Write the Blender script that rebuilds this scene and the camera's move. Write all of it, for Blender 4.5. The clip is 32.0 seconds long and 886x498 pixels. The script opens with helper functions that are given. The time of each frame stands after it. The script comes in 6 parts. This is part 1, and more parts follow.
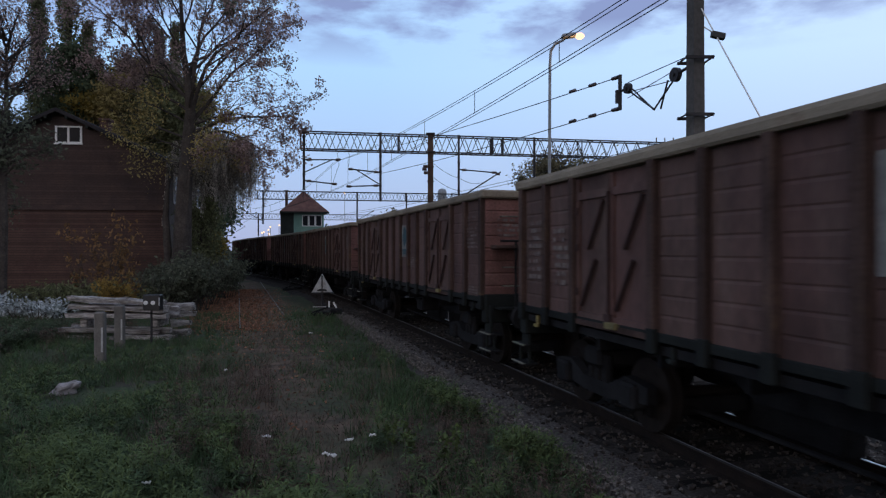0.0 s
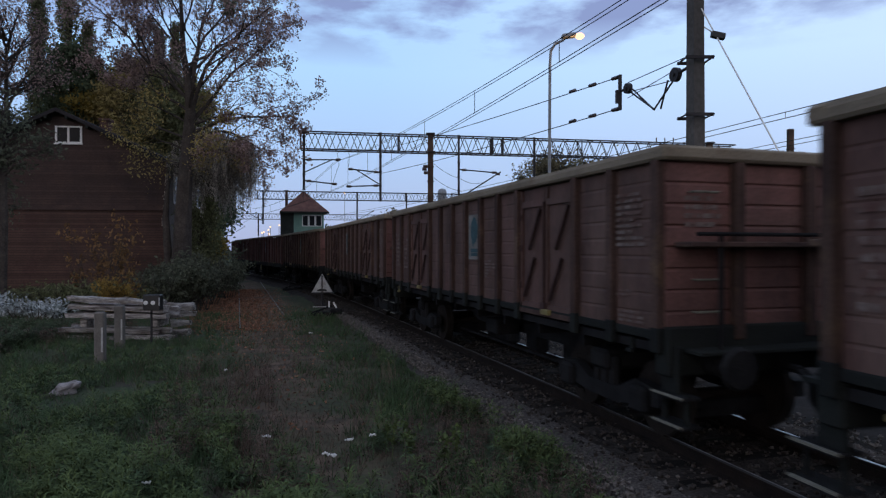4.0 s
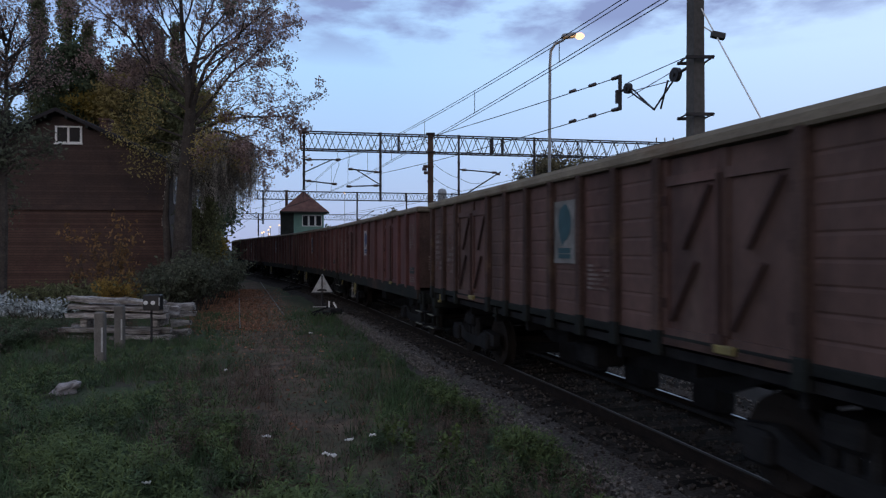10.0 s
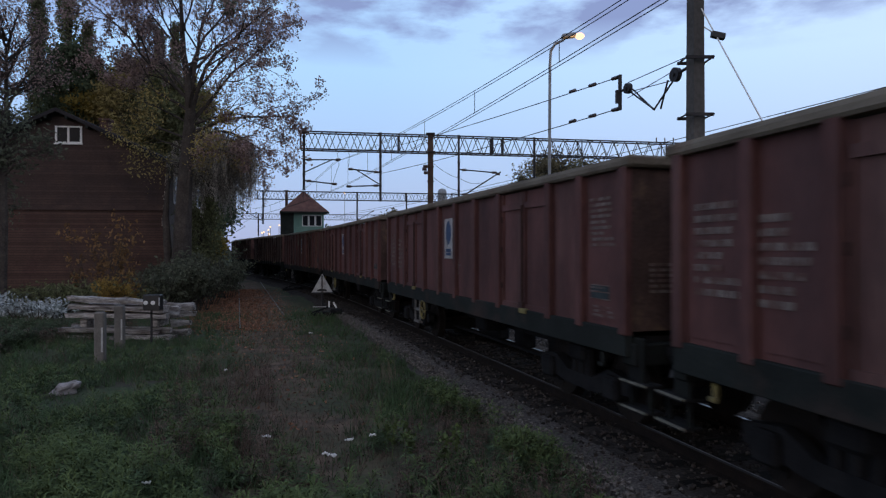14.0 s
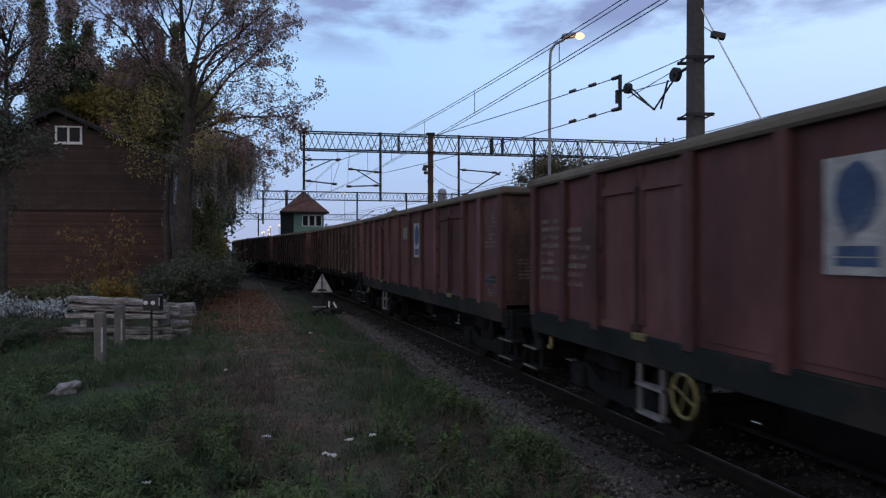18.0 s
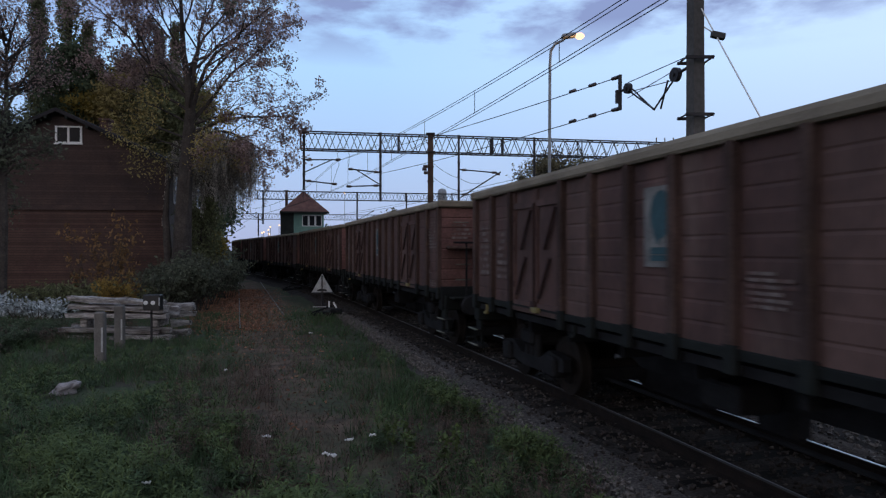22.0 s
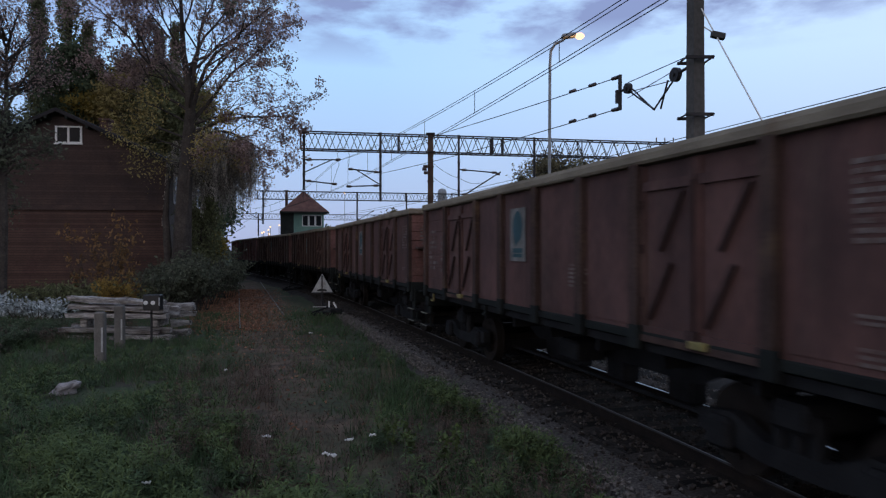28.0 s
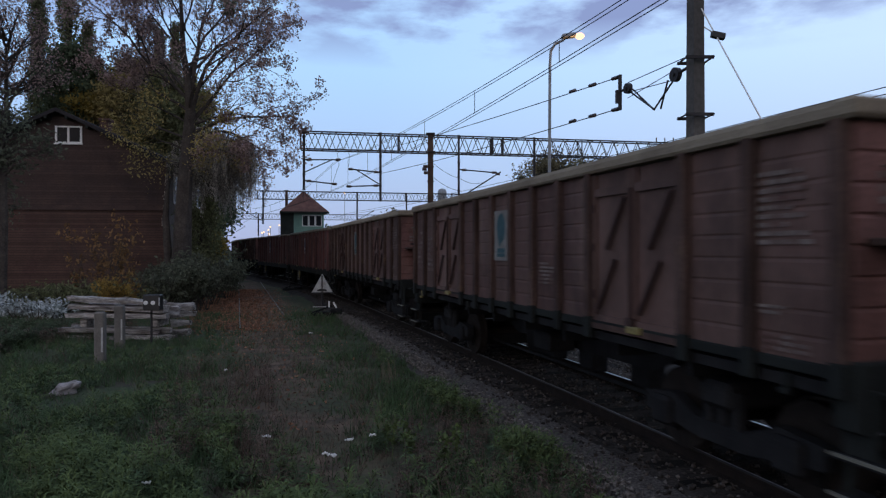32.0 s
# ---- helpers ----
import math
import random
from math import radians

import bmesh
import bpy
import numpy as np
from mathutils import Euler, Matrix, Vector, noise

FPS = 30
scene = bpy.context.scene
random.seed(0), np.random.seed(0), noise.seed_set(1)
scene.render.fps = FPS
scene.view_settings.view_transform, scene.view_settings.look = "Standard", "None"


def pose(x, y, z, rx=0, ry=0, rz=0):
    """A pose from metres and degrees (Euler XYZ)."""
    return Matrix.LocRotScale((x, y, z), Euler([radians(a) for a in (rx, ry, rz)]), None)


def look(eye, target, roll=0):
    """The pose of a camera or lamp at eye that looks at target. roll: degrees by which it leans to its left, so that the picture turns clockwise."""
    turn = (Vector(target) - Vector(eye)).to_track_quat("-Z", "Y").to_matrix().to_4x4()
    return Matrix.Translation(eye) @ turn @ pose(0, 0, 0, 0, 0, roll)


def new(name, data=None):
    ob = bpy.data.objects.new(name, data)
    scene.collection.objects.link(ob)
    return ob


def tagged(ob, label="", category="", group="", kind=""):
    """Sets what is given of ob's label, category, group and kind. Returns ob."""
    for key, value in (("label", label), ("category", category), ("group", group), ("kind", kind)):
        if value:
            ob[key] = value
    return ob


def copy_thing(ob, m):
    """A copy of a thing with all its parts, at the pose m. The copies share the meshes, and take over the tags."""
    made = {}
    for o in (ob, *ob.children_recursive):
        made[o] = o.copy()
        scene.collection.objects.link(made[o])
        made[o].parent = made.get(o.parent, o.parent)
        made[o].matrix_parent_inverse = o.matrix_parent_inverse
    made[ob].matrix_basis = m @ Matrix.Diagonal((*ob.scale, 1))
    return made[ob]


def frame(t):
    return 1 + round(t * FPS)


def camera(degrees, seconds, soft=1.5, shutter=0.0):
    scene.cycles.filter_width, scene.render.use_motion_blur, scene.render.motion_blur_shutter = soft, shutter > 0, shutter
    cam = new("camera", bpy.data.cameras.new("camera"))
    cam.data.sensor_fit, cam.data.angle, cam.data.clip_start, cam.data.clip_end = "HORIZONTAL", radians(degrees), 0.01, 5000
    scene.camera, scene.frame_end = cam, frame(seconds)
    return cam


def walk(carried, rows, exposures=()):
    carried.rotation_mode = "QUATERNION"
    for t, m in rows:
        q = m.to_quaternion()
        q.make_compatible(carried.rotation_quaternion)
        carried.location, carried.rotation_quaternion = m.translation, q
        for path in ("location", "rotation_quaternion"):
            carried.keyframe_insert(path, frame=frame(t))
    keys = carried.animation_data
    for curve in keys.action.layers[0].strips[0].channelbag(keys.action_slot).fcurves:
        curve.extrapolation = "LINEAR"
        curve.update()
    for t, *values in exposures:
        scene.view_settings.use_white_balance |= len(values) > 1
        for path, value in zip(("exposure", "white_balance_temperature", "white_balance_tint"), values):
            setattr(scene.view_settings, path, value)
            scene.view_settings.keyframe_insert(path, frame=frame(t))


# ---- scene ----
EYE = 2.57
cam = camera(68.1, 32.0, soft=1.25, shutter=0.5)
CAM = pose(0, 0, EYE, 90.1, 0, 0)
walk(cam, [(0.0, CAM), (32.0, CAM)], exposures=[(0.0, 0.0), (32.0, 0.0)])

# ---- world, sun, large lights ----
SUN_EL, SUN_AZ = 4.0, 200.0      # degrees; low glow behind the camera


def build_world():
    w = bpy.data.worlds.new("dusk_sky")
    scene.world = w
    w.use_nodes = True
    nt = w.node_tree
    nt.nodes.clear()
    out = nt.nodes.new("ShaderNodeOutputWorld")
    bg = nt.nodes.new("ShaderNodeBackground")
    sky = nt.nodes.new("ShaderNodeTexSky")
    sky.sky_type, sky.sun_disc = "NISHITA", False
    sky.sun_elevation, sky.sun_rotation = radians(SUN_EL), radians(SUN_AZ)
    sky.air_density, sky.dust_density, sky.ozone_density = 1.0, 0.6, 2.0
    tc = nt.nodes.new("ShaderNodeTexCoord")
    mp = nt.nodes.new("ShaderNodeMapping")
    mp.inputs["Scale"].default_value = (2.6, 2.6, 7.5)
    mp.inputs["Location"].default_value = (0.9, 0.4, 0.2)
    no = nt.nodes.new("ShaderNodeTexNoise")
    no.inputs["Scale"].default_value, no.inputs["Detail"].default_value = 2.3, 8.0
    no.inputs["Roughness"].default_value = 0.55
    rp = nt.nodes.new("ShaderNodeValToRGB")
    rp.color_ramp.elements[0].position, rp.color_ramp.elements[1].position = 0.45, 0.6
    sep = nt.nodes.new("ShaderNodeSeparateXYZ")
    hi = nt.nodes.new("ShaderNodeMapRange")
    hi.inputs["From Min"].default_value, hi.inputs["From Max"].default_value = 0.265, 0.325
    mul = nt.nodes.new("ShaderNodeMath")
    mul.operation = "MULTIPLY"
    mul2 = nt.nodes.new("ShaderNodeMath")
    mul2.operation = "MULTIPLY"
    mul2.inputs[1].default_value = 0.95
    mix = nt.nodes.new("ShaderNodeMix")
    mix.data_type = "RGBA"
    mix.inputs[7].default_value = (2.6, 3.3, 6.0, 1)
    haze = nt.nodes.new("ShaderNodeMix")
    haze.data_type = "RGBA"
    haze.inputs[0].default_value = 0.8
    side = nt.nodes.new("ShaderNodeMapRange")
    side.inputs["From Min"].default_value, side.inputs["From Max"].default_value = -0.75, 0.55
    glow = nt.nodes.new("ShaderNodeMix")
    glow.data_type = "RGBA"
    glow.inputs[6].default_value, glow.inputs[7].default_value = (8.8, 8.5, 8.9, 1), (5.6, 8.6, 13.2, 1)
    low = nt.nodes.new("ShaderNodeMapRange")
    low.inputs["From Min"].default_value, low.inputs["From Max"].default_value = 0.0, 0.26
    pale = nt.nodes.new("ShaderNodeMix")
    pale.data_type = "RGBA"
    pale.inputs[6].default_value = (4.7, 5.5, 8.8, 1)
    ln = nt.links.new
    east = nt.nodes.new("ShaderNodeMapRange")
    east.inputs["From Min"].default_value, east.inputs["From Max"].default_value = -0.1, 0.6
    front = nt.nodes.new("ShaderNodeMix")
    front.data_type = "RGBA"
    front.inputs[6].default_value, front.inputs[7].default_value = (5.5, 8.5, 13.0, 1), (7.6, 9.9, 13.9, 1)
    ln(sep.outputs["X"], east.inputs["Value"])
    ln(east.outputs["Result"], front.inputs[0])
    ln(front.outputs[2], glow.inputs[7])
    ln(tc.outputs["Generated"], mp.inputs["Vector"])
    ln(mp.outputs["Vector"], no.inputs["Vector"])
    ln(no.outputs["Fac"], rp.inputs["Fac"])
    ln(tc.outputs["Generated"], sep.inputs[0])
    ln(sep.outputs["Z"], hi.inputs["Value"])
    ln(rp.outputs["Color"], mul.inputs[0])
    ln(hi.outputs["Result"], mul.inputs[1])
    ln(mul.outputs[0], mul2.inputs[0])
    ln(sky.outputs["Color"], haze.inputs[6])
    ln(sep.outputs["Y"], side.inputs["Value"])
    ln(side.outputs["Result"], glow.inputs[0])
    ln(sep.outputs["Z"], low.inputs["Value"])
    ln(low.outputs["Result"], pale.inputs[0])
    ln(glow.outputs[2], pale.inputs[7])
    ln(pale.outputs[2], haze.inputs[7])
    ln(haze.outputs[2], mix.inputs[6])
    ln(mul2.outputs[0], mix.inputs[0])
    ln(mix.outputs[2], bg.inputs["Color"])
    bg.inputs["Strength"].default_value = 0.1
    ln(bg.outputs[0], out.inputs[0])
    sd = bpy.data.lights.new("sun", "SUN")
    sd.energy, sd.angle, sd.color = 0.12, radians(25), (1.0, 0.8, 0.7)
    so = new("sun", sd)
    az = radians(SUN_AZ)
    so.matrix_world = look((0, 0, 60), (-30 * math.sin(az), -30 * math.cos(az), 60 - 30 * math.tan(radians(SUN_EL + 14))))


build_world()


# ---- materials ----
LEAFY = ("leaf",)


def material(name, base, second=None, scale=8.0, rough=0.8, metal=0.0, bump=0.15, fine=60.0, amount=0.5, third=None, thresh=(0.45, 0.65), rand=0.0, stretch=None, emit=None, alt=None):
    """Two-scale procedural surface: base and second colours by broad noise, grain by fine noise, third colour in worn patches."""
    m = bpy.data.materials.new(name)
    m.use_nodes = True
    nt = m.node_tree
    n, ln = nt.nodes, nt.links.new
    bs = n["Principled BSDF"]
    bs.inputs["Roughness"].default_value, bs.inputs["Metallic"].default_value = rough, metal
    bs.inputs["Specular IOR Level"].default_value = 0.5 if rough < 0.6 else (0.25 if rough < 0.76 else 0.08)
    tc = n.new("ShaderNodeTexCoord")
    vec = tc.outputs["Object"]
    if stretch:
        mp = n.new("ShaderNodeMapping")
        mp.inputs["Scale"].default_value = stretch
        ln(vec, mp.inputs["Vector"])
        vec = mp.outputs["Vector"]
    oi = n.new("ShaderNodeObjectInfo")
    add = n.new("ShaderNodeVectorMath")
    add.operation = "ADD"
    sc = n.new("ShaderNodeVectorMath")
    sc.operation = "SCALE"
    sc.inputs[0].default_value = (7.3, 3.1, 5.7)
    ln(oi.outputs["Random"], sc.inputs["Scale"])
    ln(vec, add.inputs[0])
    ln(sc.outputs[0], add.inputs[1])
    vec = add.outputs[0]
    a = n.new("ShaderNodeTexNoise")
    a.inputs["Scale"].default_value, a.inputs["Detail"].default_value = scale, 5.0
    b = n.new("ShaderNodeTexNoise")
    b.inputs["Scale"].default_value, b.inputs["Detail"].default_value = fine, 4.0
    ln(vec, a.inputs["Vector"])
    ln(vec, b.inputs["Vector"])
    second = second or tuple(c * 0.6 for c in base)
    rp = n.new("ShaderNodeValToRGB")
    rp.color_ramp.elements[0].position, rp.color_ramp.elements[1].position = 0.3, 0.7
    rp.color_ramp.elements[0].color, rp.color_ramp.elements[1].color = (*second, 1), (*base, 1)
    ln(a.outputs["Fac"], rp.inputs["Fac"])
    col = rp.outputs["Color"]
    if third:
        c = n.new("ShaderNodeTexNoise")
        c.inputs["Scale"].default_value, c.inputs["Detail"].default_value = scale * 0.6, 7.0
        c.inputs["Roughness"].default_value = 0.65
        off = n.new("ShaderNodeVectorMath")
        off.inputs[1].default_value = (11, 5, 3)
        ln(vec, off.inputs[0])
        ln(off.outputs[0], c.inputs["Vector"])
        mr = n.new("ShaderNodeMapRange")
        mr.inputs["From Min"].default_value, mr.inputs["From Max"].default_value = thresh
        ln(c.outputs["Fac"], mr.inputs["Value"])
        mx = n.new("ShaderNodeMix")
        mx.data_type = "RGBA"
        mx.inputs[7].default_value = (*third, 1)
        ln(mr.outputs["Result"], mx.inputs[0])
        ln(col, mx.inputs[6])
        col = mx.outputs[2]
    if alt:
        am = n.new("ShaderNodeMix")
        am.data_type = "RGBA"
        am.inputs[7].default_value = (*alt, 1)
        ln(oi.outputs["Random"], am.inputs[0])
        ln(col, am.inputs[6])
        col = am.outputs[2]
    gr = n.new("ShaderNodeMix")
    gr.data_type, gr.blend_type = "RGBA", "MULTIPLY"
    gr.inputs[0].default_value = amount
    ramp2 = n.new("ShaderNodeMapRange")
    ramp2.inputs["From Min"].default_value, ramp2.inputs["From Max"].default_value = 0.3, 0.7
    ramp2.inputs["To Min"].default_value, ramp2.inputs["To Max"].default_value = 0.45, 1.25
    ln(b.outputs["Fac"], ramp2.inputs["Value"])
    ln(col, gr.inputs[6])
    ln(ramp2.outputs["Result"], gr.inputs[7])
    col = gr.outputs[2]
    if rand:
        hv = n.new("ShaderNodeHueSaturation")
        rr = n.new("ShaderNodeMapRange")
        rr.inputs["To Min"].default_value, rr.inputs["To Max"].default_value = 1 - rand, 1 + rand
        ge = n.new("ShaderNodeNewGeometry")
        mixr = n.new("ShaderNodeMath")
        mixr.operation = "ADD"
        fr = n.new("ShaderNodeMath")
        fr.operation = "FRACT"
        ln(oi.outputs["Random"], mixr.inputs[0])
        ln(ge.outputs["Random Per Island"], mixr.inputs[1])
        ln(mixr.outputs[0], fr.inputs[0])
        ln(fr.outputs[0], rr.inputs["Value"])
        ln(rr.outputs["Result"], hv.inputs["Value"])
        ln(col, hv.inputs["Color"])
        col = hv.outputs["Color"]
    ln(col, bs.inputs["Base Color"])
    if bump:
        bp = n.new("ShaderNodeBump")
        bp.inputs["Strength"].default_value, bp.inputs["Distance"].default_value = bump, 0.01
        ln(b.outputs["Fac"], bp.inputs["Height"])
        ln(bp.outputs["Normal"], bs.inputs["Normal"])
    if name.split("_")[-1] in LEAFY:
        tr = n.new("ShaderNodeBsdfTranslucent")
        ms = n.new("ShaderNodeMixShader")
        ms.inputs[0].default_value = 0.48
        ln(col, tr.inputs["Color"])
        ln(bs.outputs[0], ms.inputs[1])
        ln(tr.outputs[0], ms.inputs[2])
        ln(ms.outputs[0], n["Material Output"].inputs["Surface"])
    if emit:
        bs.inputs["Emission Color"].default_value = (*emit[0], 1)
        bs.inputs["Emission Strength"].default_value = emit[1]
    return m


def weather(m, lo, hi, scale, stretch):
    """Grime and run-off streaks multiplied over a material's colour."""
    nt = m.node_tree
    n, ln = nt.nodes, nt.links.new
    bs = n["Principled BSDF"]
    old = bs.inputs["Base Color"].links[0].from_socket
    tc, mp, oi = n.new("ShaderNodeTexCoord"), n.new("ShaderNodeMapping"), n.new("ShaderNodeObjectInfo")
    mp.inputs["Scale"].default_value = stretch
    no, mr, mx = n.new("ShaderNodeTexNoise"), n.new("ShaderNodeMapRange"), n.new("ShaderNodeMix")
    no.noise_dimensions = "4D"
    no.inputs["Scale"].default_value, no.inputs["Detail"].default_value, no.inputs["Roughness"].default_value = scale, 7.0, 0.62
    mr.inputs["From Min"].default_value, mr.inputs["From Max"].default_value = 0.36, 0.62
    mr.inputs["To Min"].default_value, mr.inputs["To Max"].default_value = lo, hi
    mu = n.new("ShaderNodeMath")
    mu.operation = "MULTIPLY"
    mu.inputs[1].default_value = 37.0
    mx.data_type, mx.blend_type = "RGBA", "MULTIPLY"
    mx.inputs[0].default_value = 1.0
    ln(tc.outputs["Object"], mp.inputs["Vector"])
    ln(mp.outputs["Vector"], no.inputs["Vector"])
    ln(oi.outputs["Random"], mu.inputs[0])
    ln(mu.outputs[0], no.inputs["W"])
    ln(no.outputs["Fac"], mr.inputs["Value"])
    ln(old, mx.inputs[6])
    ln(mr.outputs["Result"], mx.inputs[7])
    ln(mx.outputs[2], bs.inputs["Base Color"])


M = {}
M["paint_a"] = material("oxide_red_paint", (0.112, 0.058, 0.049), (0.08, 0.045, 0.04), 1.1, 0.75, 0, 0.2, 25, 0.5, (0.19, 0.135, 0.11), (0.52, 0.8), 0.12, stretch=(1, 1.6, 0.3), alt=(0.097, 0.058, 0.048))
M["paint_b"] = material("maroon_paint", (0.116, 0.048, 0.043), (0.081, 0.038, 0.036), 0.9, 0.7, 0, 0.12, 20, 0.4, (0.18, 0.105, 0.09), (0.54, 0.8), 0.08, stretch=(1, 1.8, 0.25))
M["paint_c"] = material("rust_brown_paint", (0.118, 0.057, 0.048), (0.083, 0.044, 0.04), 1.0, 0.75, 0, 0.2, 22, 0.5, (0.17, 0.115, 0.09), (0.54, 0.8), 0.12, stretch=(1, 1.6, 0.3))
# end walls: light from behind the camera is put into this brighter colour
M["lit_end"] = material("unfaded_oxide_end_paint", (0.19, 0.09, 0.076), (0.13, 0.066, 0.058), 1.1, 0.75, 0, 0.2, 25, 0.5, (0.19, 0.12, 0.1), (0.55, 0.8), 0.1)
M["brace"] = material("dark_brown_brace", (0.062, 0.037, 0.034), (0.04, 0.026, 0.024), 4, 0.8)
M["paint_post"] = material("brown_post_paint", (0.082, 0.052, 0.043), (0.056, 0.037, 0.033), 2.0, 0.8, 0, 0.2, 30, 0.5, (0.16, 0.105, 0.065), (0.58, 0.8), 0.15)
weather(M["paint_a"], 0.62, 1.15, 1.6, (1, 1.0, 0.45))
weather(M["paint_c"], 0.6, 1.15, 1.5, (1, 1.0, 0.45))
weather(M["lit_end"], 0.6, 1.15, 1.5, (1, 1.0, 0.45))
weather(M["paint_b"], 0.6, 1.15, 1.3, (1, 1.0, 0.45))
weather(M["paint_post"], 0.65, 1.2, 2.5, (1, 1, 0.4))
M["rim"] = material("dusty_tan_rim", (0.24, 0.203, 0.152), (0.155, 0.128, 0.097), 1.4, 0.85, 0, 0.25, 40, 0.55, (0.14, 0.09, 0.06), (0.58, 0.72), 0.1)
M["rim_b"] = material("brown_dusty_rim", (0.175, 0.15, 0.118), (0.11, 0.092, 0.072), 1.4, 0.85, 0, 0.25, 40, 0.55, (0.11, 0.075, 0.055), (0.56, 0.72), 0.1)
M["skirt_b"] = material("dusty_grey_green_sill", (0.024, 0.028, 0.026), (0.014, 0.016, 0.015), 1.4, 0.8, 0, 0.2, 40, 0.5, (0.05, 0.035, 0.03), (0.5, 0.7))
M["skirt"] = material("sooty_green_grey_steel", (0.021, 0.024, 0.022), (0.012, 0.013, 0.013), 1.6, 0.8, 0, 0.2, 40, 0.5)
M["under"] = material("greasy_black_steel", (0.023, 0.023, 0.024), (0.011, 0.011, 0.012), 3, 0.85, 0.0, 0.3, 40, 0.6)
M["step"] = material("worn_step_edge", (0.2, 0.195, 0.16), (0.1, 0.098, 0.08), 6, 0.9)
M["yellow"] = material("dirty_yellow_paint", (0.24, 0.2, 0.07), (0.12, 0.1, 0.05), 6, 0.7)
M["white_p"] = material("faded_white_paint", (0.44, 0.43, 0.415), (0.27, 0.26, 0.25), 4, 0.8, 0, 0.1, 40, 0.5, (0.24, 0.2, 0.18), (0.56, 0.76))
M["dullwhite"] = material("weathered_white_enamel", (0.5, 0.5, 0.48), (0.33, 0.33, 0.32), 5, 0.7, 0, 0.1, 40, 0.5, (0.25, 0.23, 0.21), (0.55, 0.75))
M["plate_dirty"] = material("grimy_white_plate", (0.22, 0.212, 0.2), (0.11, 0.107, 0.102), 4, 0.85, 0, 0.1, 40, 0.4)
M["data"] = material("dull_teal_plate", (0.05, 0.064, 0.068), (0.035, 0.044, 0.047), 5, 0.8)
M["plaque"] = material("dirty_cream_plaque", (0.23, 0.235, 0.17), (0.15, 0.15, 0.12), 5, 0.8, 0, 0.1, 40, 0.5)
M["chalk"] = material("chalky_lettering", (0.22, 0.185, 0.168), (0.12, 0.096, 0.086), 7, 0.9, 0, 0.1, 40, 0.5, (0.11, 0.062, 0.055), (0.46, 0.6))
M["logo_blue"] = material("faded_blue_print", (0.065, 0.1, 0.18), (0.05, 0.075, 0.13), 5, 0.8, 0, 0.1, 40, 0.5, (0.16, 0.17, 0.19), (0.5, 0.7))
M["logo_teal"] = material("faded_teal_print", (0.05, 0.1, 0.115), (0.04, 0.075, 0.085), 5, 0.8)
M["coal"] = material("coal_load", (0.03, 0.03, 0.032), (0.015, 0.015, 0.015), 6, 0.6, 0, 0.6, 20, 0.8)
M["wheel"] = material("wheel_steel", (0.026, 0.021, 0.018), (0.014, 0.012, 0.011), 4, 0.8, 0.0)
M["rail"] = material("rusty_rail", (0.022, 0.016, 0.013), (0.012, 0.01, 0.009), 5, 0.85, 0.0)
M["railtop"] = material("polished_railhead", (0.58, 0.57, 0.57), (0.3, 0.29, 0.28), 3, 0.34, 1.0, 0.05)
M["bandnear"] = material("worn_running_band", (0.28, 0.27, 0.265), (0.05, 0.045, 0.042), 0.7, 0.5, 0.8, 0.05)
M["raildull"] = material("dull_railhead", (0.055, 0.05, 0.046), (0.028, 0.025, 0.023), 0.8, 0.7, 0.2, 0.05)
M["oldrail"] = material("dead_rail_rust", (0.19, 0.175, 0.16), (0.1, 0.095, 0.085), 1.2, 0.75)
M["sleeper"] = material("oily_sleeper_wood", (0.02, 0.017, 0.015), (0.011, 0.01, 0.009), 3, 0.9, 0, 0.5, 30, 0.6, rand=0.2)
M["stone"] = material("ballast_stone", (0.168, 0.148, 0.132), (0.082, 0.072, 0.065), 14, 0.9, 0, 0.3, 40, 0.5, rand=0.4)
M["stonebase"] = material("gravel_base", (0.12, 0.104, 0.093), (0.035, 0.03, 0.028), 26, 0.95, 0, 1.0, 45, 0.9)
M["stonefar"] = material("dull_gravel_base", (0.1, 0.078, 0.063), (0.035, 0.028, 0.024), 26, 0.95, 0, 1.0, 45, 0.9)
M["cinder"] = material("dark_cinder_ground", (0.032, 0.025, 0.021), (0.014, 0.012, 0.01), 2.5, 0.95, 0, 0.8, 20, 0.7)
M["oily"] = material("oily_ballast", (0.085, 0.071, 0.062), (0.026, 0.022, 0.02), 3, 0.95, 0, 0.9, 24, 0.8, rand=0.5)
M["brick"] = material("dark_red_brick", (0.11, 0.066, 0.054), (0.08, 0.051, 0.043), 1.2, 0.9, 0, 0.3, 20, 0.5, (0.08, 0.045, 0.04), (0.5, 0.75), 0.18)
M["brick_dark"] = material("soot_dark_brick", (0.092, 0.062, 0.054), (0.066, 0.047, 0.043), 1.2, 0.9, 0, 0.3, 20, 0.5, (0.05, 0.04, 0.04), (0.5, 0.75), 0.12)
M["mortar"] = material("sooty_mortar", (0.07, 0.05, 0.044), (0.05, 0.038, 0.034), 3, 0.95, 0, 0.3)
M["render"] = material("pale_wall_plaster", (0.2, 0.17, 0.155), (0.13, 0.11, 0.1), 1.5, 0.9)
M["tar"] = material("tar_roof_felt", (0.045, 0.042, 0.045), (0.03, 0.028, 0.03), 1.5, 0.9, 0, 0.3)
M["wood"] = material("grey_weathered_wood", (0.46, 0.43, 0.4), (0.15, 0.13, 0.12), 2.5, 0.9, 0, 0.9, 12, 0.85, (0.05, 0.043, 0.04), (0.5, 0.66), 0.25, stretch=(1, 5, 7))
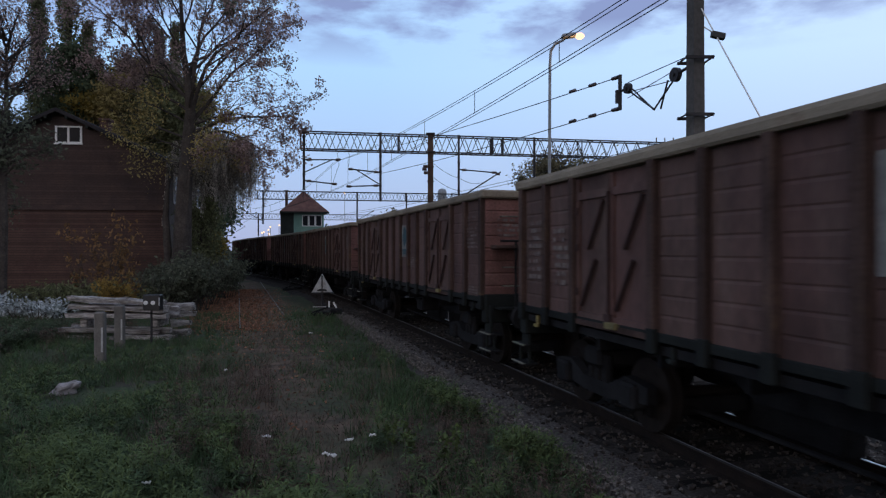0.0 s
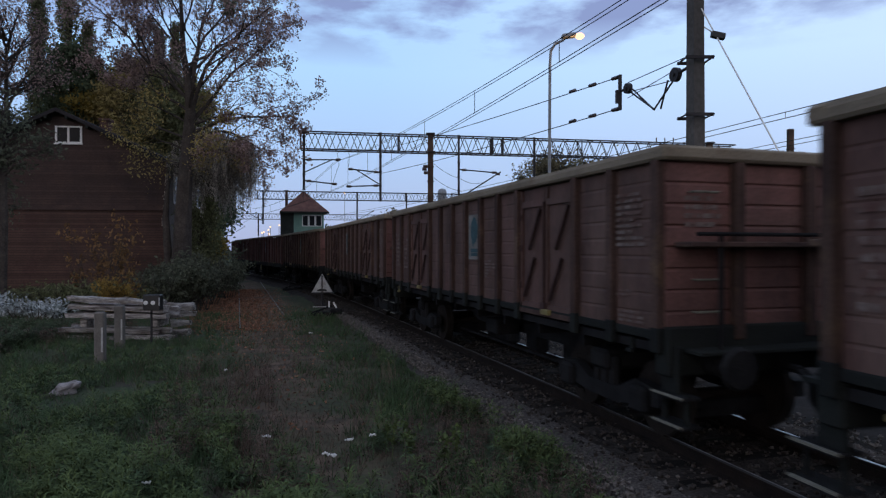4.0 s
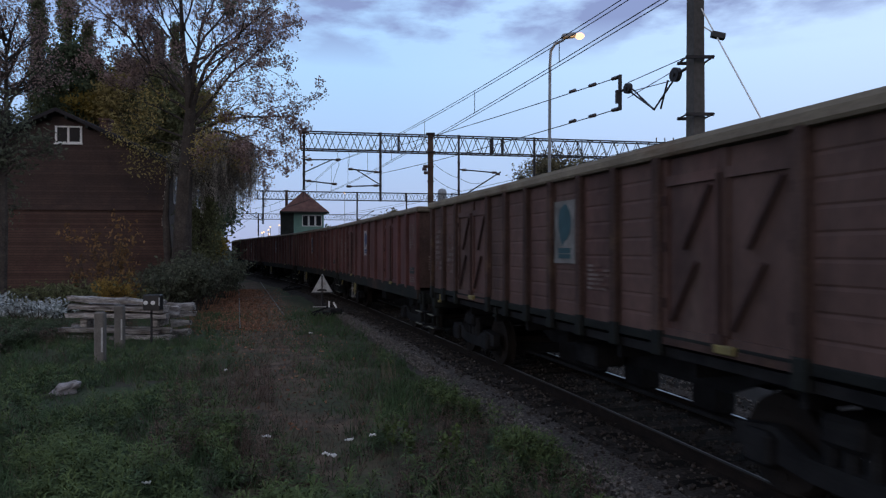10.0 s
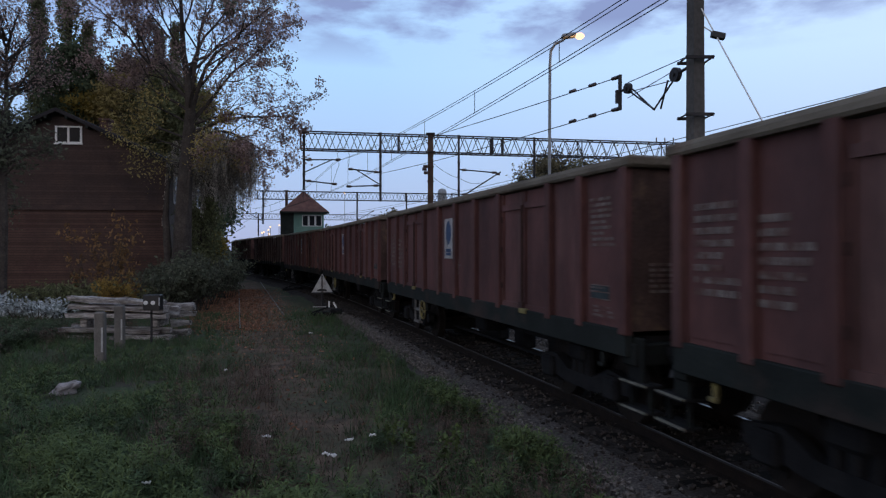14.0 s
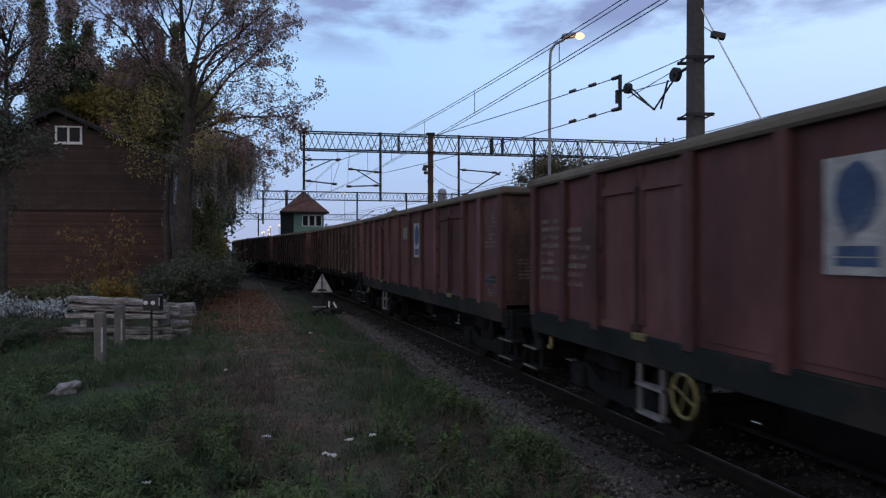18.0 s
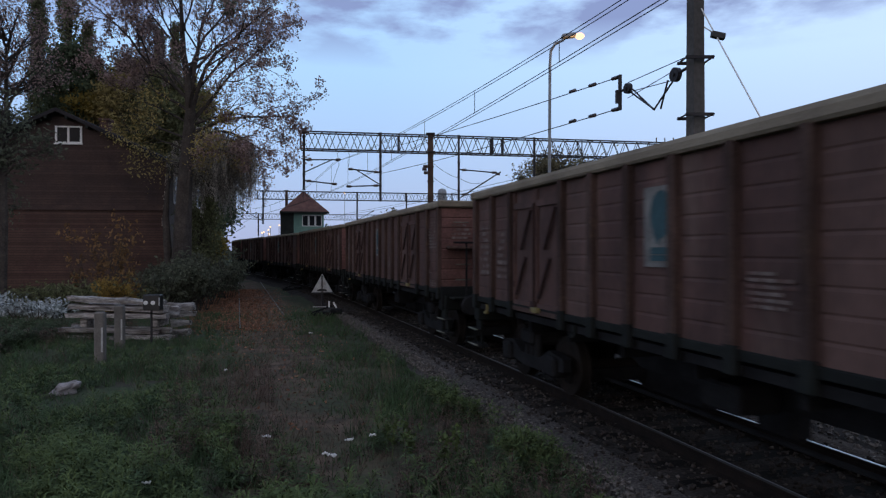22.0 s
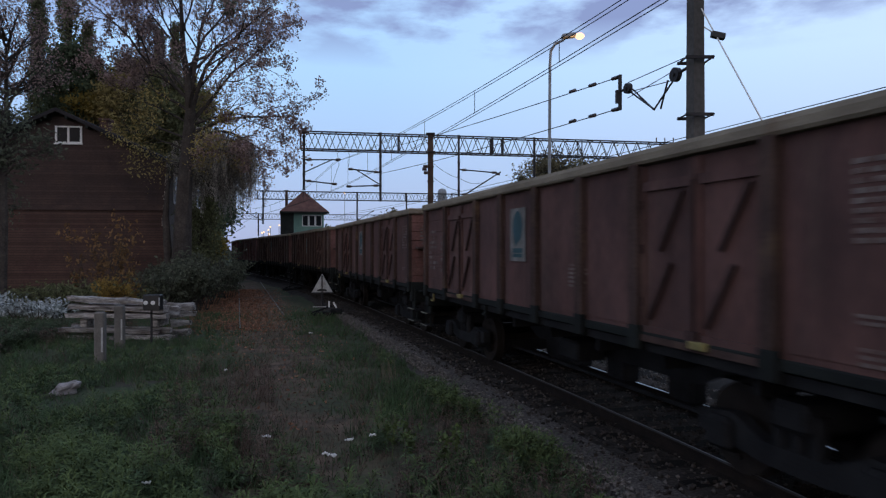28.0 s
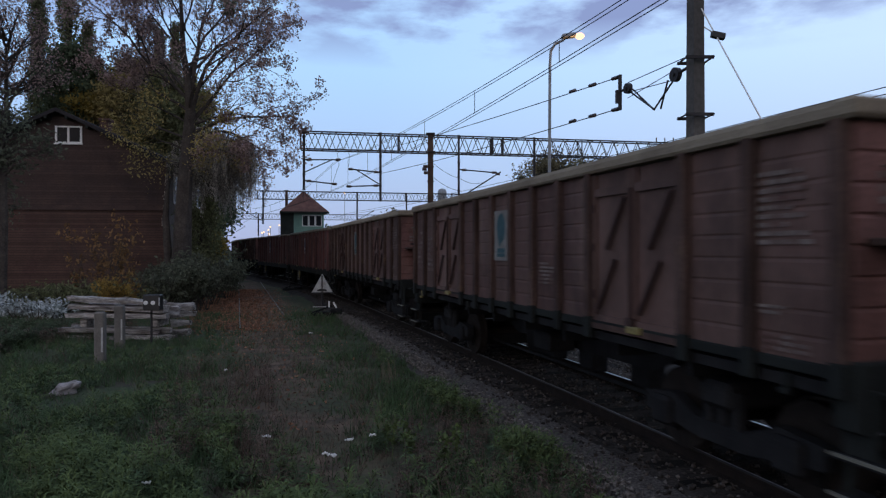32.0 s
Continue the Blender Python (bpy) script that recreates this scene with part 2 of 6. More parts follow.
M["concrete"] = material("weathered_concrete", (0.19, 0.175, 0.16), (0.12, 0.11, 0.1), 2.2, 0.9, 0, 0.35, 40, 0.45, (0.1, 0.1, 0.085), (0.56, 0.75))
M["mastc"] = material("mast_concrete", (0.125, 0.117, 0.108), (0.085, 0.08, 0.075), 1.4, 0.9, 0, 0.25, 12, 0.4, (0.07, 0.065, 0.06), (0.52, 0.75))
M["steel"] = material("dark_truss_steel", (0.05, 0.048, 0.05), (0.03, 0.028, 0.03), 3, 0.6, 0.3)
M["rust"] = material("rusty_mast_steel", (0.13, 0.085, 0.06), (0.06, 0.045, 0.038), 1.5, 0.85, 0.1, 0.2, 30, 0.5)
M["galv"] = material("galvanised_pole", (0.3, 0.31, 0.32), (0.2, 0.21, 0.22), 2, 0.5, 0.5)
M["wire"] = material("copper_wire_dark", (0.04, 0.04, 0.045), (0.03, 0.03, 0.03), 2, 0.6, 0.3)
M["insul"] = material("brown_glazed_insulator", (0.06, 0.035, 0.03), (0.04, 0.025, 0.02), 5, 0.3)
M["black"] = material("black_enamel", (0.012, 0.012, 0.013), (0.008, 0.008, 0.008), 6, 0.45)
M["white"] = material("white_enamel", (0.8, 0.8, 0.78), (0.62, 0.62, 0.6), 5, 0.5)
M["green_wall"] = material("pale_green_render", (0.2, 0.33, 0.27), (0.14, 0.24, 0.2), 1.0, 0.9)
M["tile"] = material("brown_roof_tile", (0.16, 0.085, 0.07), (0.1, 0.055, 0.048), 1.5, 0.9, 0, 0.4, 12, 0.6)
M["dark_wood"] = material("dark_stained_boards", (0.03, 0.035, 0.032), (0.02, 0.022, 0.02), 2, 0.8)
M["bark"] = material("grey_brown_bark", (0.085, 0.072, 0.063), (0.05, 0.043, 0.038), 3, 0.95, 0, 0.8, 14, 0.6)
M["leaf_brown"] = material("withered_brown_leaf", (0.34, 0.235, 0.205), (0.23, 0.165, 0.15), 0.7, 0.85, 0, 0, rand=0.5)
M["leaf_orange"] = material("orange_autumn_leaf", (0.3, 0.17, 0.07), (0.18, 0.11, 0.06), 0.6, 0.85, 0, 0, rand=0.5)
M["leaf_fallen"] = material("fallen_russet_leaves", (0.3, 0.155, 0.095), (0.18, 0.092, 0.06), 0.8, 0.85, 0, 0, rand=0.5)
M["leaf_yellow"] = material("yellow_autumn_leaf", (0.34, 0.25, 0.06), (0.21, 0.165, 0.055), 0.6, 0.85, 0, 0, rand=0.45)
M["leaf_green"] = material("dark_green_leaf", (0.105, 0.13, 0.075), (0.075, 0.096, 0.058), 0.5, 0.85, 0, 0, rand=0.5)
M["leaf_olive"] = material("olive_willow_leaf", (0.2, 0.17, 0.1), (0.14, 0.12, 0.075), 0.7, 0.85, 0, 0, rand=0.5)
M["leaf_willow"] = material("greyish_willow_leaf", (0.44, 0.39, 0.33), (0.32, 0.285, 0.24), 0.7, 0.85, 0, 0, rand=0.5)
M["leaf_rust"] = material("rusty_yellow_leaf", (0.36, 0.235, 0.06), (0.2, 0.13, 0.05), 1.6, 0.85, 0, 0, rand=0.5)
M["leaf_ochre"] = material("ochre_brown_leaf", (0.4, 0.31, 0.11), (0.27, 0.22, 0.1), 0.25, 0.85, 0, 0, rand=0.5)
M["leaf_dull"] = material("dull_olive_leaf", (0.19, 0.195, 0.1), (0.135, 0.14, 0.076), 0.4, 0.85, 0, 0, rand=0.45)
M["leaf_grey"] = material("grey_green_leaf", (0.135, 0.145, 0.1), (0.09, 0.097, 0.07), 0.8, 0.85, 0, 0, rand=0.5)
M["grass"] = material("grass_blade", (0.074, 0.118, 0.053), (0.051, 0.082, 0.041), 0.5, 0.8, 0, 0, rand=0.45)
M["drygrass"] = material("dry_grass_blade", (0.15, 0.115, 0.09), (0.095, 0.073, 0.06), 0.5, 0.85, 0, 0, rand=0.4)
M["nettle"] = material("weed_green", (0.092, 0.132, 0.066), (0.062, 0.092, 0.05), 1.2, 0.8, 0, 0, rand=0.4)
M["weedtip"] = material("young_weed_green", (0.096, 0.126, 0.046), (0.06, 0.084, 0.034), 1.2, 0.8, 0, 0, rand=0.35)
M["weedbrown"] = material("withered_weed_brown", (0.13, 0.09, 0.07), (0.085, 0.06, 0.05), 1.0, 0.85, 0, 0, rand=0.4)
M["flower"] = material("white_yarrow_flower", (0.75, 0.74, 0.72), (0.6, 0.59, 0.57), 20, 0.8, 0, 0)
M["palefoliage"] = material("silvery_pale_foliage", (0.48, 0.52, 0.52), (0.31, 0.35, 0.34), 3, 0.85, 0, 0, rand=0.3)
M["sodium"] = material("sodium_lamp_glass", (0.9, 0.6, 0.3), None, 5, 0.4, 0, 0, emit=((1.0, 0.42, 0.26), 2.3))
M["farlamp"] = material("far_lamp_glass", (0.9, 0.7, 0.4), None, 5, 0.4, 0, 0, emit=((1.0, 0.62, 0.34), 1.5))
M["dark_glass"] = material("dark_window_glass", (0.014, 0.016, 0.02), (0.01, 0.012, 0.015), 4, 0.08, 0, 0)
M["dark_glass"].node_tree.nodes["Principled BSDF"].inputs["Specular IOR Level"].default_value = 0.06


# ---- mesh helpers ----
def box(bm, x0, x1, y0, y1, z0, z1, m=None, bevel=0.0):
    r = bmesh.ops.create_cube(bm, size=1.0)
    t = Matrix.Translation(((x0 + x1) / 2, (y0 + y1) / 2, (z0 + z1) / 2)) @ Matrix.Diagonal((abs(x1 - x0), abs(y1 - y0), abs(z1 - z0), 1))
    if m is not None:
        t = m @ t
    bmesh.ops.transform(bm, matrix=t, verts=r["verts"])
    if bevel:
        edges = list({e for v in r["verts"] for e in v.link_edges})
        bmesh.ops.bevel(bm, geom=edges, offset=bevel, segments=1, affect="EDGES")


def rod(bm, a, b, r0, r1=None, n=8):
    a, b = Vector(a), Vector(b)
    d = b - a
    r = bmesh.ops.create_cone(bm, cap_ends=True, segments=n, radius1=r0, radius2=r0 if r1 is None else r1, depth=d.length)
    t = Matrix.Translation((a + b) / 2) @ d.to_track_quat("Z", "Y").to_matrix().to_4x4()
    bmesh.ops.transform(bm, matrix=t, verts=r["verts"])


def part(name, bm, mat, parent=None, label="", smooth=False):
    me = bpy.data.meshes.new(name)
    bm.normal_update()
    bm.to_mesh(me)
    bm.free()
    me.materials.append(mat)
    if smooth:
        me.polygons.foreach_set("use_smooth", [True] * len(me.polygons))
    ob = new(name, me)
    ob.parent = parent
    if label:
        tagged(ob, label)
    return ob


def again(ob, parent, m):
    """The same mesh once more, as an object of its own under parent."""
    o = new(ob.name.split(".")[0], ob.data)
    o.parent = parent
    o.matrix_basis = m
    for key in ("label", "kind"):
        if key in ob:
            o[key] = ob[key]
    return o


def raw(name, verts, faces, mat, parent=None, label=""):
    me = bpy.data.meshes.new(name)
    me.from_pydata([tuple(v) for v in verts], [], faces)
    me.materials.append(mat)
    ob = new(name, me)
    ob.parent = parent
    if label:
        tagged(ob, label)
    return ob


def B():
    return bmesh.new()


def root(name, m, label, category, group=""):
    o = new(name)
    o.empty_display_size = 0.3
    o.matrix_basis = m
    return tagged(o, label, category, group)


# ---- the track's line: left body side fitted, heading (degrees left of +Y) by length ----
KNOT_S = (-25, 0, 15, 30, 45, 60, 75, 95, 130)
KNOT_H = (8.36, 12.95, 17.54, 17.99, 21.71, 25.14, 23.08, 17.21, 9.0)
S_GRID = np.arange(-60, 420, 0.5)
_h = np.radians(np.interp(S_GRID, KNOT_S, KNOT_H))
_x = np.concatenate([[0], np.cumsum(-(np.sin(_h[:-1]) + np.sin(_h[1:])) * 0.25)])
_y = np.concatenate([[0], np.cumsum((np.cos(_h[:-1]) + np.cos(_h[1:])) * 0.25)])
_i0 = int(60 / 0.5)
SIDE_X, SIDE_Y = _x - _x[_i0] + 4.784, _y - _y[_i0] - 2.727
HALF = 1.48
RAIL = 0.30


def line(s, off=0.0):
    """Point of the track's centre line at length s, off metres to the right of it, and the heading in radians."""
    h = np.interp(s, S_GRID, _h)
    x, y = np.interp(s, S_GRID, SIDE_X), np.interp(s, S_GRID, SIDE_Y)
    return x + (HALF + off) * math.cos(h), y + (HALF + off) * math.sin(h), h


def sweep(profile, s0, s1, step, off, z):
    """Verts and faces of a profile of (x, z) carried along the track."""
    vs, fs, n = [], [], len(profile)
    ss = np.arange(s0, s1 + 0.01, step)
    for s in ss:
        for px, pz in profile:
            x, y, h = line(s, off + px)
            vs.append((x, y, z + pz))
    for i in range(len(ss) - 1):
        for j in range(n):
            k = (j + 1) % n
            fs.append((i * n + j, i * n + k, (i + 1) * n + k, (i + 1) * n + j))
    return vs, fs


# ---- ground ----
def ground_z(x, y):
    return 0.05 * noise.noise((x * 0.35, y * 0.35, 0.0)) + 0.03 * noise.noise((x * 1.3, y * 1.3, 4.0))


def bare_line(y):
    return -7.2 - 0.313 * (y - 26)


def build_ground():
    def axis(lo, hi, fine0, fine1, step):
        mid = list(np.arange(fine0, fine1, step))
        out, d, v = [], step, fine0
        while v > lo:
            d *= 1.35
            v -= d
            out.insert(0, max(v, lo))
        tail, d, v = [], step, mid[-1]
        while v < hi:
            d *= 1.35
            v += d
            tail.append(min(v, hi))
        return out + mid + tail
    xs, ys = axis(-2500, 2500, -22, 12, 0.3), axis(-2500, 3500, 1.5, 45, 0.3)
    vs, bare = [], []
    for y in ys:
        for x in xs:
            near = abs(x) < 60 and -20 < y < 120
            vs.append((x, y, ground_z(x, y) if near else -0.05))
            d = abs(x - bare_line(y) + 0.9 * noise.noise((y * 0.4, x * 0.4, 9)))
            b = max(0.0, 1.0 - d / 2.1) if 4 < y < 70 else 0.0
            b *= 0.75 + 0.9 * noise.noise((x * 0.9, y * 0.9, 3.3))
            bare.append(max(0.0, min(1.0, b * 1.3 * (1.0 if y > 9 else max(0, (y - 4) / 5)))))
    w = len(xs)
    fs = [(j * w + i, j * w + i + 1, (j + 1) * w + i + 1, (j + 1) * w + i) for j in range(len(ys) - 1) for i in range(w - 1)]
    m = material("turf_and_soil", (0.054, 0.072, 0.038), (0.043, 0.047, 0.031), 0.9, 0.95, 0, 0.8, 9, 0.7, (0.052, 0.046, 0.034), (0.56, 0.72))
    nt = m.node_tree
    at = nt.nodes.new("ShaderNodeAttribute")
    at.attribute_name = "bare"
    nz = nt.nodes.new("ShaderNodeTexNoise")
    nz.inputs["Scale"].default_value, nz.inputs["Detail"].default_value = 3.0, 6.0
    rp = nt.nodes.new("ShaderNodeValToRGB")
    rp.color_ramp.elements[0].color, rp.color_ramp.elements[1].color = (0.06, 0.047, 0.036, 1), (0.155, 0.108, 0.079, 1)
    rp.color_ramp.elements[0].position, rp.color_ramp.elements[1].position = 0.35, 0.7
    mx = nt.nodes.new("ShaderNodeMix")
    mx.data_type = "RGBA"
    bs = nt.nodes["Principled BSDF"]
    old = bs.inputs["Base Color"].links[0].from_socket
    tcn = nt.nodes.new("ShaderNodeTexCoord")
    nt.links.new(tcn.outputs["Object"], nz.inputs["Vector"])
    nt.links.new(nz.outputs["Fac"], rp.inputs["Fac"])
    nt.links.new(at.outputs["Fac"], mx.inputs[0])
    nt.links.new(old, mx.inputs[6])
    nt.links.new(rp.outputs["Color"], mx.inputs[7])
    nt.links.new(mx.outputs[2], bs.inputs["Base Color"])
    ob = raw("ground", vs, fs, m)
    a = ob.data.attributes.new("bare", "FLOAT", "POINT")
    a.data.foreach_set("value", bare)
    ob.data.polygons.foreach_set("use_smooth", [True] * len(ob.data.polygons))
    tagged(ob, "rough dark grass and bare brown soil beside the railway", "ground", kind="structure")


build_ground()


def scatter_stones(name, mat, count, s0, s1, o0, o1, z0, size, label, seed, parent=None):
    rng = np.random.default_rng(seed)
    vs, fs = [], []
    octa = np.array([(1, 0, 0), (-1, 0, 0), (0, 1, 0), (0, -1, 0), (0, 0, 1), (0, 0, -1)], float)
    tri = [(0, 2, 4), (2, 1, 4), (1, 3, 4), (3, 0, 4), (2, 0, 5), (1, 2, 5), (3, 1, 5), (0, 3, 5)]
    for k in range(count):
        s = s0 + (s1 - s0) * rng.random() ** 1.2
        x, y, h = line(s, o0 + (o1 - o0) * rng.random())
        r = size * (0.5 + rng.random())
        q = Euler(rng.random(3) * 6.28).to_matrix()
        base = len(vs)
        z = z0 + 0.03 * rng.random()
        for v in octa * (r * (0.7 + 0.6 * rng.random((6, 1)))):
            w = q @ Vector(v)
            vs.append((x + w.x, y + w.y, z + w.z * 0.8))
        fs += [tuple(base + i for i in t) for t in tri]
    ob = raw(name, vs, fs, mat, parent, label)
    if parent is None:
        tagged(ob, label, "gravel", kind="stuff")
    return ob


def build_track():
    # ballast bed
    vs, fs = sweep([(-2.3, -0.04), (-1.75, 0.085), (-1.2, 0.132), (1.2, 0.132), (1.4, 0.1), (1.5, -0.02)], -45, 320, 0.75, 0, 0)
    bed = raw("ballast_bed", vs, fs, M["oily"])
    tagged(bed, "dark oily ballast bed under the running track", "ballast", kind="structure")
    vs, fs = sweep([(-2.25, -0.03), (-2.05, 0.06), (-1.7, 0.125), (-1.5, 0.14), (-1.45, 0.12)], -45, 28, 0.75, 0, 0)
    tagged(raw("gravel_shoulder", vs, fs, M["stonebase"]), "pale crushed stone shoulder of the track bed", "gravel", kind="structure")
    vs, fs = sweep([(1.3, 0.1), (1.5, 0.125), (1.8, 0.08), (2.1, -0.03)], -45, 320, 0.75, 0, 0)
    tagged(raw("gravel_shoulder", vs, fs, M["stonefar"]), "crushed stone on the far side of the track", "gravel", kind="structure")
    # added dark strip: the darkness past the far rail is put into its colour
    vs, fs = sweep([(1.95, 0.03), (2.4, 0.04), (7.5, 0.03), (7.8, -0.05)], -45, 60, 1.5, 0, 0)
    tagged(raw("cinder_strip", vs, fs, M["cinder"]), "dark ground strip added beyond the running track, shade in its colour", "ground", kind="structure")
    scatter_stones("pale_gravel_edge", M["stone"], 9000, -4, 30, -2.2, -1.42, 0.085, 0.027, "strip of pale crushed stone along the track", 4)
    scatter_stones("far_gravel", M["stone"], 5000, -4, 45, 1.15, 2.3, 0.09, 0.03, "crushed stone strewn on the far shoulder", 24)
    scatter_stones("loose_stones", M["stone"], 700, -6, 30, -1.7, 1.0, 0.13, 0.024, "pale stones strewn between the sleepers", 14)
    scatter_stones("oily_gravel", M["oily"], 14000, -6, 45, -1.7, 1.3, 0.125, 0.027, "dark oily crushed stone between the sleepers", 5)
    track = root("running_track", Matrix.Identity(4), "running track of steel rails on oily wooden sleepers", "railway track")
    head = [(-0.035, 0), (-0.03, -0.04), (-0.01, -0.05), (-0.01, -0.13), (-0.07, -0.15), (-0.07, -0.165), (0.07, -0.165), (0.07, -0.15), (0.01, -0.13), (0.01, -0.05), (0.03, -0.04), (0.035, 0)]
    for off in (-0.75, 0.75):
        vs, fs = sweep(head, -45, 320, 1.0, off, RAIL - 0.004)
        r = raw("rail", vs, fs, M["rail"], track)
        vs, fs = sweep([(-0.034, -0.004), (-0.028, 0.0), (0.028, 0.0), (0.034, -0.004)], -45, 320, 1.0, off, RAIL)
        raw("railhead", vs, fs, M["raildull"], r, "dull worn rail head")
        # near band narrower and patchy dark: the train's dark reflection put into its colour
        band = M["railtop"] if off > 0 else M["bandnear"]
        c, h = (0.0, 0.016) if off > 0 else (0.012, 0.006)
        vs, fs = sweep([(c - h - 0.002, 0.0), (c - h, 0.004), (c + h, 0.004), (c + h + 0.002, 0.0)], -45, 320, 1.0, off, RAIL)
        raw("running_band", vs, fs, band, r, "polished running band")
    bm = B()
    box(bm, -1.3, 1.3, -0.13, 0.13, -0.12, 0.0, bevel=0.015)
    first = None
    for k in range(240):
        s = -28 + 0.6 * k
        x, y, h = line(s)
        m = pose(x, y, RAIL - 0.165, 0, 0, math.degrees(h) + random.uniform(-1, 1))
        if first is None:
            first = part("sleeper", bm, M["sleeper"], track)
            first.matrix_basis = m
        else:
            again(first, track, m)
    # grown-in siding beside it
    sid = root("grown_in_siding", Matrix.Identity(4), "disused siding with rusty rails sunk in leaves and grass", "railway track")
    for off in (-0.75, 0.75):
        vs, fs = [], []
        ss = np.arange(21.5 if off < 0 else 25.5, 95, 1.5)
        for y in ss:
            for px, pz in ((-0.022, 0.0), (-0.022, 0.05), (0.022, 0.05), (0.022, 0.0)):
                vs.append((bare_line(y) + off * 1.05 + px, y + off * 0.33, pz - 0.01))
        for i in range(len(ss) - 1):
            for j in range(4):
                k = (j + 1) % 4
                fs.append((i * 4 + j, i * 4 + k, i * 4 + 4 + k, i * 4 + 4 + j))
        raw("rail", vs, fs, M["oldrail"], sid, "dull worn rail")


build_track()


# ---- the train ----
# wagon frame: +y towards the rear (away from the camera), z from the rail head, the seen side at -x
BL, FLOOR = 12.6, 1.25


def extrude(bm, prof, y0, y1):
    """A closed (x, z) profile carried from y0 to y1."""
    a = [bm.verts.new((x, y0, z)) for x, z in prof]
    b = [bm.verts.new((x, y1, z)) for x, z in prof]
    bm.faces.new(a), bm.faces.new(b[::-1])
    for i in range(len(prof)):
        j = (i + 1) % len(prof)
        bm.faces.new((a[j], a[i], b[i], b[j]))


def ribbed_panel(bm, y0, y1, z0, z1, x, planks, depth):
    """A pressed wall panel from y0 to y1 in horizontal boards with recessed joints."""
    prof = [(x + 0.05, z1), (x + 0.05, z0)]
    for i in range(planks):
        a, b = z0 + (z1 - z0) * i / planks, z0 + (z1 - z0) * (i + 1) / planks
        prof += [(x, a + 0.003), (x - depth, a + 0.02), (x - depth, b - 0.03), (x, b - 0.003)]
    extrude(bm, prof, y0, y1)


def bars(bm, x, y0, y1, z0, z1, n, seed, jag=0.5):
    rng = random.Random(seed)
    h = (z1 - z0) / n
    for i in range(n):
        y, w = y1, (y1 - y0) * (1 - jag * rng.random())
        while y > y1 - w:
            run = rng.uniform(0.05, 0.16)
            box(bm, x - 0.004, x, max(y - run, y1 - w - 0.02), y, z0 + i * h + h * 0.25, z0 + (i + 1) * h - h * 0.2)
            y -= run + rng.uniform(0.02, 0.05)


def flipped():
    return pose(0, 0, 0, 0, 0, 180)


def build_bogie(parent, yc):
    bo = new("bogie")
    bo.parent = parent
    bo.matrix_basis = pose(0, yc, 0)
    sets = []
    for sx in (-1, 1):
        bm = B()
        x = sx * 1.0
        prof = [(-1.25, 0.42), (-1.25, 0.62), (-0.75, 0.68), (-0.35, 0.5), (0.35, 0.5), (0.75, 0.68), (1.25, 0.62), (1.25, 0.42), (0.75, 0.36), (0.35, 0.3), (-0.35, 0.3), (-0.75, 0.36)]
        a = [bm.verts.new((x - 0.07, y, z)) for y, z in prof]
        b = [bm.verts.new((x + 0.07, y, z)) for y, z in prof]
        bm.faces.new(a), bm.faces.new(b[::-1])
        for i in range(len(prof)):
            j = (i + 1) % len(prof)
            bm.faces.new((a[j], a[i], b[i], b[j]))
        part("side_frame", bm, M["under"], bo)
        for y in (-0.9, 0.9):
            bm = B()
            box(bm, x - 0.16, x + 0.12, y - 0.17, y + 0.17, 0.3, 0.62, bevel=0.04)
            part("axle_box", bm, M["under"], bo)
        for y in (-0.2, 0.0, 0.2):
            bm = B()
            rod(bm, (x, y, 0.5), (x, y, 0.86), 0.075, n=8)
            part("spring", bm, M["under"], bo)
    bm = B()
    box(bm, -1.15, 1.15, -0.22, 0.22, 0.68, 0.95, bevel=0.05)
    part("bolster", bm, M["under"], bo)
    for y in (-0.9, 0.9):
        bm = B()
        rod(bm, (-1.0, 0, 0), (1.0, 0, 0), 0.08, n=10)
        for sx in (-0.75, 0.75):
            rod(bm, (sx - 0.065, 0, 0), (sx + 0.065, 0, 0), 0.46, n=28)
            rod(bm, (sx - math.copysign(0.075, sx) - 0.02, 0, 0), (sx - math.copysign(0.075, sx) + 0.02, 0, 0), 0.49, n=28)
            for k in range(6):
                c, s_ = math.cos(k * math.pi / 3), math.sin(k * math.pi / 3)
                rod(bm, (sx + math.copysign(0.06, sx), 0.3 * c, 0.3 * s_), (sx + math.copysign(0.075, sx), 0.3 * c, 0.3 * s_), 0.04, n=6)
        w = part("wheelset", bm, M["wheel"], bo)
        w.matrix_basis = pose(0, y, 0.46)
        sets.append(w)
    return bo


